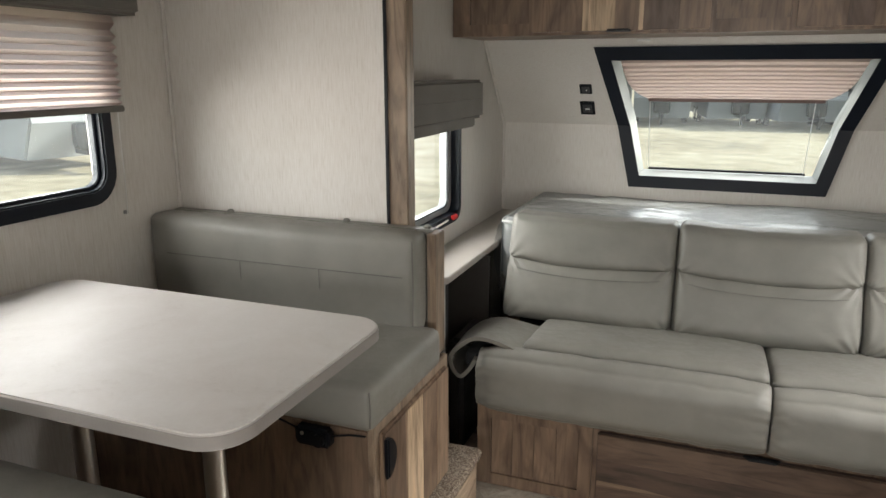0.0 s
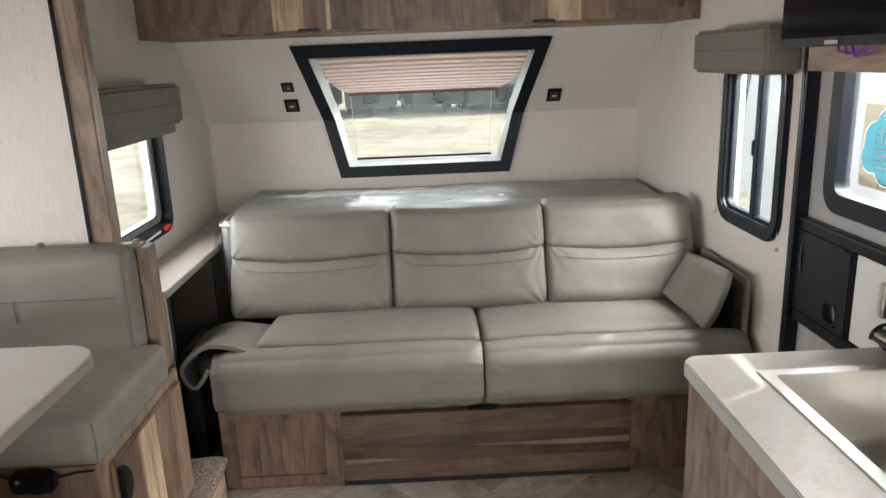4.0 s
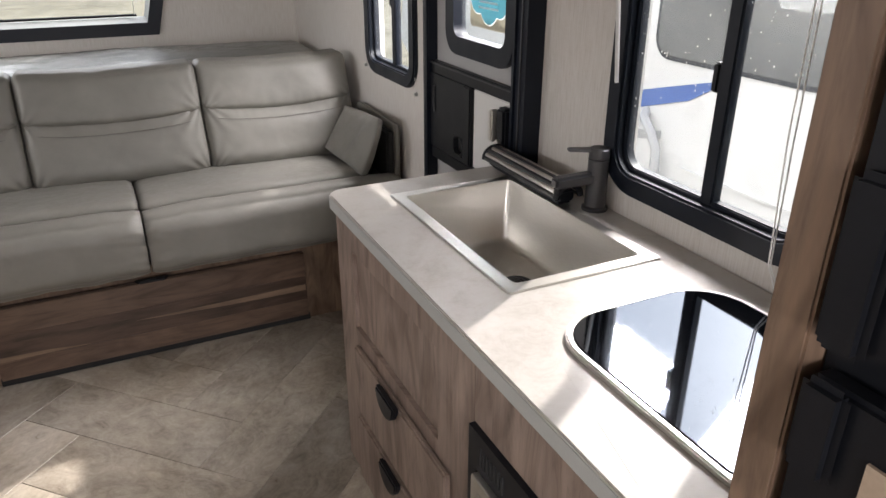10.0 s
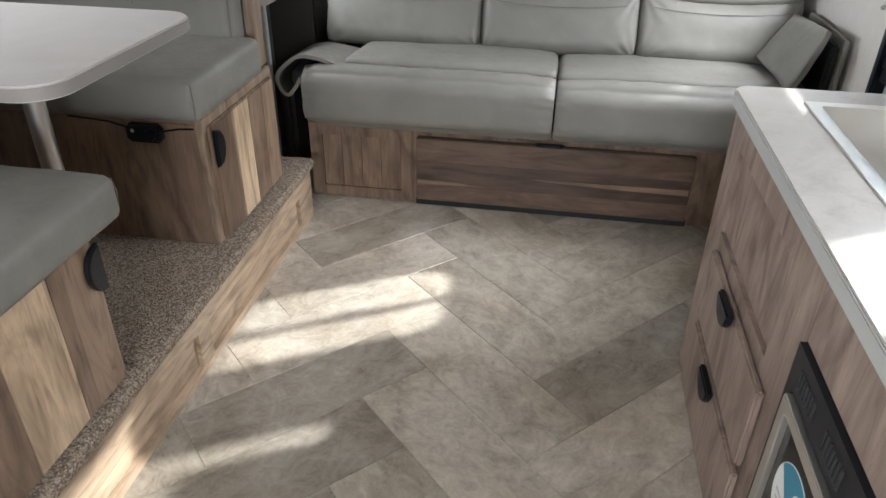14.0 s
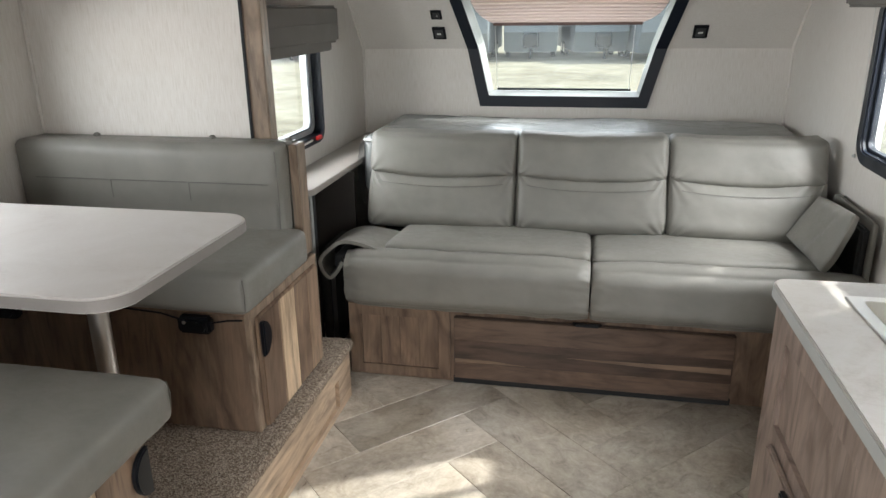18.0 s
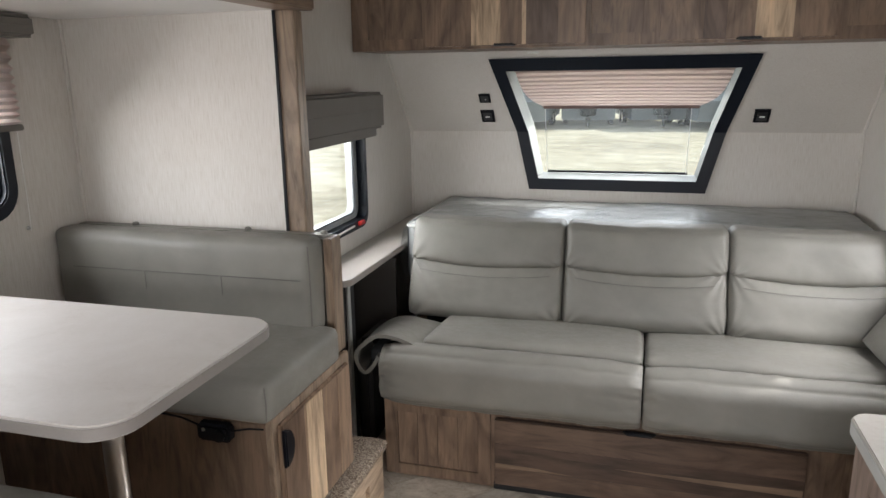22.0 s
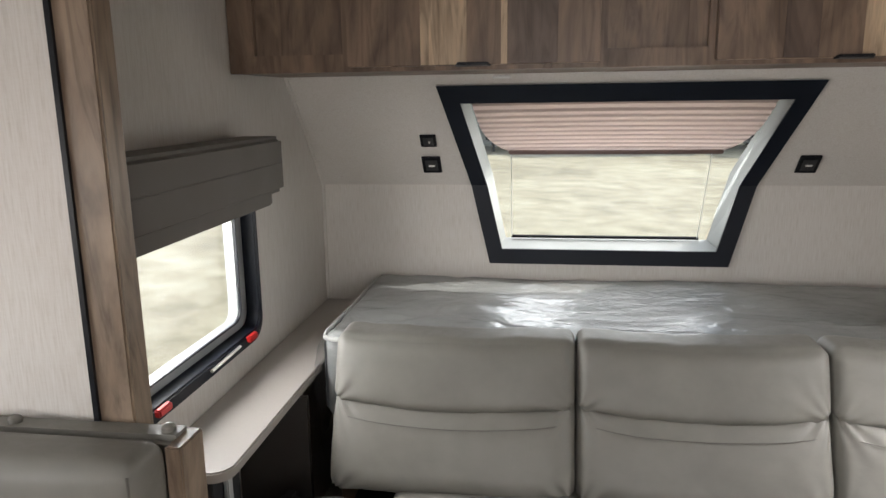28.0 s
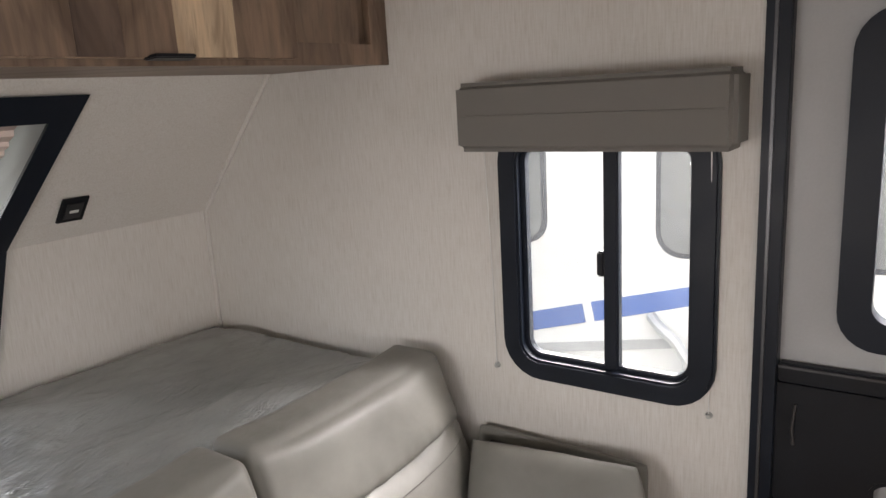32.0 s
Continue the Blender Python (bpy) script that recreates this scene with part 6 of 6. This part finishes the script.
part("wand", tube([(1.668, 1.20, 1.525), (1.722, 1.227, 1.20)], 0.005, n=8), WHITE, kb, "clear tilt wand")
for dy_ in (0.0, 0.012):
    part("cord", tube([(1.68, 0.70 + dy_, 1.53), (1.69, 0.705 + dy_, 1.2), (1.692, 0.70 + dy_ * 0.4, 0.96), (1.70, 0.66 + dy_, 0.886)], 0.0016, n=6), WHITE, kb, "thin white cord")


def dried_drops(count, seed):
    """Small dried drops on the inner face of a pane, joined."""
    rng = random.Random(seed)
    bm = bmesh.new()
    for _ in range(count):
        y, z, r = rng.uniform(0.70, 1.20), 1.52 - 0.5 * rng.random() ** 1.7, 0.0008 + 0.0016 * rng.random() ** 2
        x = XK + (0.0175 if y < 0.93 else 0.0095)
        if abs(y - 0.93) < 0.02:
            continue
        bmesh.ops.create_icosphere(bm, subdivisions=1, radius=r, matrix=Matrix.Translation((x, y, z)) @ Matrix.Diagonal((0.3, 1, 1.2, 1)))
    return bm


spots = part("dried_drops", dried_drops(260, 5), WHITE, kitchen_window, "pale dried water drops")
tagged(spots, kind="stuff")
smear = thing("sealant_smear", "small white sealant smear under the overhead cabinet", "sealant", (0.085, 3.63, 1.752))
part("blob", soft((0.055, 3.622, 1.746), (0.118, 3.637, 1.757), 0.005, n=(8, 4, 4), wrinkle=0.003), WHITE, smear, "", "all")
for y, z in ((2.338, 0.955), (2.873, 0.979)):
    tack = thing("cord_cleat", "tiny pale cord cleat on the wall", "cleat", (XR, y, z))
    part("base", tube([(XR - 0.001, y, z), (XR - 0.012, y, z)], [0.008, 0.005], n=10), REVEAL, tack)
    part("cord", tube([(XR - 0.02, y + 0.004, 1.55), (XR - 0.006, y + 0.002, 1.2), (XR - 0.008, y, z + 0.004)], 0.0012, n=5), WHITE, tack, "thin shade cord")

# ---- outside ----
GZ = -0.72
structure("ground", box((-400, -400, GZ - 0.2), (400, 400, GZ)), GRAVEL, "dry yellowish gravel lot", "ground")


def far_trailer(x, y, turn, length, height, mat, label, stripe=None):
    """A parked caravan in the row behind, seen from afar."""
    t = thing("travel_trailer", label, "trailer", (x, y, GZ), group="parked trailers")
    m = Matrix.Translation((x, y, GZ)) @ Matrix.Rotation(radians(turn), 4, "Z")

    def put(name, bm, mt, parent=t, lab="", smooth=False):
        bm.transform(m)
        return part(name, bm, mt, parent, lab, smooth)

    prof = [(-length / 2, -1.2, 0.32), (length / 2 - 0.5, -1.2, 0.32), (length / 2, -1.2, 1.2), (length / 2 - 0.25, -1.2, height - 0.3), (length / 2 - 0.8, -1.2, height), (-length / 2, -1.2, height)]
    put("body", prism(prof, (0, 2.4, 0), bevel=0.05), mat)
    if stripe:
        put("stripe", box((-length / 2 + 0.05, -1.212, 1.05), (length / 2 - 0.3, -1.201, 1.3)), stripe)
    for k in range(3):
        cx = -length / 2 + length * (0.2 + 0.28 * k)
        wn_ = put("window", box((cx - 0.45, -1.215, 1.5), (cx + 0.45, -1.203, 2.1), 0.004), BLACK_TRIM)
        put("pane", box((cx - 0.4, -1.222, 1.55), (cx + 0.4, -1.2155, 2.05)), GLARE_GREY_GLASS, wn_)
    for k in (-0.45, 0.45):
        for s in (-1.1, 1.1):
            wheel = put("wheel", tube([(k - length * 0.08, s - 0.1, 0.36), (k - length * 0.08, s + 0.1, 0.36)], 0.36, n=24), RUBBER)
            put("rim", tube([(k - length * 0.08, s - 0.11, 0.36), (k - length * 0.08, s + 0.11, 0.36)], 0.2, n=18), STEEL, wheel)
    put("hitch", box((length / 2 - 0.3, -0.1, 0.42), (length / 2 + 1.1, 0.1, 0.54), 0.01), BLACK)
    put("gas_cover", soft((length / 2 + 0.05, -0.35, 0.55), (length / 2 + 0.5, 0.35, 1.2), 0.12, n=(6, 6, 6)), DARK_GLASS, t, "dark gas bottle cover", "all")
    put("jack", box((length / 2 + 0.7, -0.05, 0.1), (length / 2 + 0.8, 0.05, 0.9)), BLACK)
    return t


for k in range(15):
    far_trailer(-19 + 2.8 * k, 36 + 1.0 * math.sin(k * 2.1), -84 + 5 * math.sin(k), 6.4 + 0.8 * math.sin(k * 3), 2.95, GREY_HULL, "parked travel trailer across the gravel lot", BLUE if k == 9 else None)
for k, (x, y, turn, mt) in enumerate(((-17.1, 14.0, -15, GREY_HULL), (-21.5, 20.5, 25, GREY_HULL), (-25.0, 5.0, 30, GREY_HULL))):
    far_trailer(x, y, turn, 6.8, 2.95, mt, "grey travel trailer parked across the lot")

# The white trailer parked close on the door side.
NX = 3.45
nb = thing("neighbour_trailer", "white travel trailer with blue stripe parked alongside", "trailer", (NX + 1.2, 2.0, GZ))
part("body", prism([(NX, -4.0, GZ + 0.45), (NX, 5.6, GZ + 0.45), (NX, 6.8, GZ + 1.2), (NX, 6.5, GZ + 2.4), (NX, 5.6, GZ + 2.85), (NX, -4.0, GZ + 2.85)], (2.4, 0, 0), bevel=0.06), HULL, nb, "white fibreglass body")
part("skirt", box((NX + 0.05, -3.9, GZ + 0.3), (NX + 2.3, 5.5, GZ + 0.48)), BLACK, nb)
part("stripe", prism([(NX - 0.008, y, z) for y, z in ((2.45, 0.838), (2.9, 0.722), (3.35, 0.60), (3.33, 0.50), (3.0, 0.598), (2.72, 0.682))], (0.006, 0, 0)), BLUE, nb, "blue arrow stripe")
part("stripe", prism([(NX - 0.008, y, z) for y, z in ((3.40, 0.585), (3.75, 0.487), (5.0, 0.26), (5.0, 0.17), (3.75, 0.382), (3.38, 0.487))], (0.006, 0, 0)), BLUE, nb, "blue stripe")
part("stripe", prism([(NX - 0.008, y, z) for y, z in ((2.9, 0.475), (3.7, 0.325), (5.0, 0.12), (5.0, 0.06), (3.7, 0.27), (2.9, 0.425))], (0.006, 0, 0)), PALE_GREY, nb, "thin grey stripe")
part("moulding", box((NX - 0.012, -3.9, 0.30), (NX - 0.001, 2.72, 0.315)), HULL, nb, "moulded ledge along the side")
for y0, y1, z0, z1 in ((1.87, 3.02, 0.868, 1.46), (3.585, 4.5, 0.885, 1.46), (-2.6, 0.9, 0.88, 1.46)):
    wn_ = part("window", prism(on_x(NX - 0.015, round_rect(y0, y1, z0, z1, 0.12)), (0.02, 0, 0)), BLACK_TRIM, nb, "", True)
    # Pane colour carries the reflected glare.
    part("pane", prism(on_x(NX - 0.02, round_rect(y0 + 0.025, y1 - 0.025, z0 + 0.025, z1 - 0.025, 0.1)), (0.008, 0, 0)), GLARE_GREY_GLASS, wn_, "", True)
MARK = [(3.835, 3.855, 0.675, 0.835), (3.79, 3.855, 0.815, 0.835), (3.775, 3.795, 0.755, 0.82), (3.79, 3.855, 0.742, 0.760), (4.02, 4.04, 0.675, 0.835), (3.92, 4.04, 0.815, 0.835), (3.94, 4.04, 0.746, 0.764), (3.92, 4.04, 0.675, 0.695)]
for y0, y1, z0, z1 in MARK:
    part("mark_bar", box((NX - 0.006, y0, z0), (NX - 0.001, y1, z1)), GREY_HULL, nb, "grey bar of the trailer's mark")
part("mark_bar", prism([(NX - 0.006, y, z) for y, z in ((3.815, 0.745), (3.79, 0.745), (3.755, 0.665), (3.782, 0.665))], (0.005, 0, 0)), GREY_HULL, nb, "grey bar of the trailer's mark")
part("grab_rail", tube([(NX, 3.04, 0.56), (NX - 0.06, 2.99, 0.54), (NX - 0.08, 2.90, 0.48), (NX - 0.08, 2.84, 0.39), (NX - 0.08, 2.83, 0.1), (NX, 2.83, 0.02)], 0.028, n=8), PALE_GREY, nb, "pale grab rail", True)

# The truck beyond the dinette window.
tk = thing("pickup_truck", "blue-grey pickup truck parked on the gravel", "truck", (-12.3, 2.05, GZ))
m_tk = Matrix.Translation((-12.3, 2.05, GZ)) @ Matrix.Rotation(radians(38), 4, "Z")


def on_truck(name, bm, mt, parent=tk, lab="", smooth=False):
    bm.transform(m_tk)
    return part(name, bm, mt, parent, lab, smooth)


PAINT = plain("blue_grey_paint", (0.27, 0.3, 0.36), 0.2, 0.25, var=0.06)
on_truck("body", prism([(-2.8, -0.98, 0.5), (2.7, -0.98, 0.5), (2.75, -0.98, 0.95), (2.6, -0.98, 1.12), (1.1, -0.98, 1.25), (-2.8, -0.98, 1.25)], (0, 1.96, 0), bevel=0.08), PAINT, tk, "blue-grey body", True)
on_truck("cab", prism([(-1.6, -0.86, 1.24), (1.15, -0.86, 1.24), (0.35, -0.86, 1.85), (-1.3, -0.86, 1.88)], (0, 1.72, 0), bevel=0.1), PAINT, tk, "", True)
on_truck("windscreen", prism([(1.10, -0.75, 1.29), (1.10, 0.75, 1.29), (0.42, 0.68, 1.82), (0.42, -0.68, 1.82)], (0.03, 0, 0.02)), DARK_GLASS, tk)
grille = on_truck("grille", box((2.66, -0.62, 0.62), (2.77, 0.62, 1.02), 0.03), GUN, tk, "dark grille opening")
for z in (0.70, 0.81, 0.92):
    on_truck("grille_bar", box((2.765, -0.6, z - 0.03), (2.80, 0.6, z + 0.03), 0.012), CHROME, grille, "bright chrome bar")
on_truck("hood_bulge", soft((1.2, -0.62, 1.10), (2.62, 0.62, 1.25), 0.07, (0, 0, 0.03), (12, 10, 4)), PAINT, tk, "raised hood", "all")
for s in (-0.985, 0.985):
    on_truck("wheel_arch", tube([(1.85 + 0.47 * math.cos(a), s, 0.42 + 0.47 * math.sin(a)) for a in (math.pi * q / 12 for q in range(13))], 0.05, n=8), RUBBER, tk, "dark wheel arch", True)
    on_truck("side_mirror", box((0.95, s * 1.12 - 0.12, 1.22), (1.08, s * 1.12 + 0.12, 1.4), 0.03), BLACK, tk)
for s in (-0.82, 0.82):
    on_truck("headlight", box((2.62, s - 0.15, 0.75), (2.78, s + 0.15, 0.97), 0.03), WHITE, tk, "clear headlight")
on_truck("bumper", box((2.65, -0.98, 0.42), (2.88, 0.98, 0.62), 0.04), CHROME, tk, "chrome bumper")
for x in (-1.75, 1.85):
    for s in (-0.9, 0.9):
        wheel = on_truck("wheel", tube([(x, s - 0.13, 0.4), (x, s + 0.13, 0.4)], 0.4, n=24), RUBBER, tk)
        on_truck("rim", tube([(x, s - 0.14, 0.4), (x, s + 0.14, 0.4)], 0.24, n=18), STEEL, wheel)
gas = thing("gas_bottle_cover", "grey plastic cover over gas bottles on a trailer tongue", "gas cover", (-15.0, 8.6, GZ))
part("cover", soft((-15.4, 8.15, GZ + 0.45), (-14.6, 9.05, GZ + 1.5), 0.14, (0.02, 0.02, 0.03), (10, 10, 10)), plain("grey_plastic", (0.16, 0.165, 0.17), 0.5), gas, "moulded grey cover", "all")
part("band", box((-15.41, 8.14, GZ + 0.9), (-14.59, 9.06, GZ + 0.94), 0.01), BLACK, gas, "dark strap")
part("tongue", box((-15.1, 8.3, GZ + 0.36), (-13.6, 8.5, GZ + 0.48), 0.01), BLACK, gas, "black tongue beam")
part("jack", tube([(-14.3, 8.42, GZ), (-14.3, 8.42, GZ + 0.95)], 0.04, n=10), STEEL, gas, "upright tongue jack")
part("stand", box((-15.35, 8.25, GZ), (-14.7, 8.95, GZ + 0.449)), GREY_HULL, gas)

# ---- floor planks in herringbone ----
PW, PL, GAP = 0.233, 0.699, 0.0013


def plank_data():
    b = box((GAP / 2, GAP / 2, -0.004), (PL - GAP / 2, PW - GAP / 2, 0.0), 0.0012, seg=1)
    me = bpy.data.meshes.new("plank")
    b.to_mesh(me)
    b.free()
    me.materials.append(TILE)
    return me


floor = tagged(new("floor"), "stone-look vinyl planks laid in herringbone", "floor", "", "structure")
planks = plank_data()
START, TURN = Vector((0.862, 1.284, 0.0)), 45
base = Matrix.Translation(START) @ Matrix.Rotation(radians(TURN), 4, "Z")
for k in range(-24, 25):
    for m6 in range(-5, 6):
        for kind_ in (0, 1):
            if kind_ == 0:
                m = base @ Matrix.Translation((k * PW + 6 * m6 * PW, k * PW, 0))
            else:
                m = base @ Matrix.Translation((k * PW + PW, (k - 5 + 6 * m6) * PW, 0)) @ Matrix.Rotation(radians(90), 4, "Z")
            c = m @ Vector((PL / 2, PW / 2, 0))
            corners = [m @ Vector((a, b, 0)) for a in (0, PL) for b in (0, PW)]
            lo_x, hi_x = min(v.x for v in corners), max(v.x for v in corners)
            lo_y, hi_y = min(v.y for v in corners), max(v.y for v in corners)
            if hi_x < XL or lo_x > XK or hi_y < YB or lo_y > 2.9:
                continue
            data = planks
            if lo_x < XL or hi_x > XK or lo_y < YB or hi_y > 2.9:
                cut = bmesh.new()
                cut.from_mesh(planks)
                cut.transform(m)
                for co, no in (((XL + 0.001, 0, 0), (-1, 0, 0)), ((XK - 0.001, 0, 0), (1, 0, 0)), ((0, YB + 0.001, 0), (0, -1, 0)), ((0, 2.9, 0), (0, 1, 0))):
                    bmesh.ops.bisect_plane(cut, geom=cut.verts[:] + cut.edges[:] + cut.faces[:], plane_co=co, plane_no=no, clear_outer=True)
                cut.transform(m.inverted())
                if not cut.faces:
                    cut.free()
                    continue
                data = bpy.data.meshes.new("plank")
                cut.to_mesh(data)
                cut.free()
                data.materials.append(TILE)
            o = new("plank", data)
            o.parent = floor
            o.matrix_basis = m
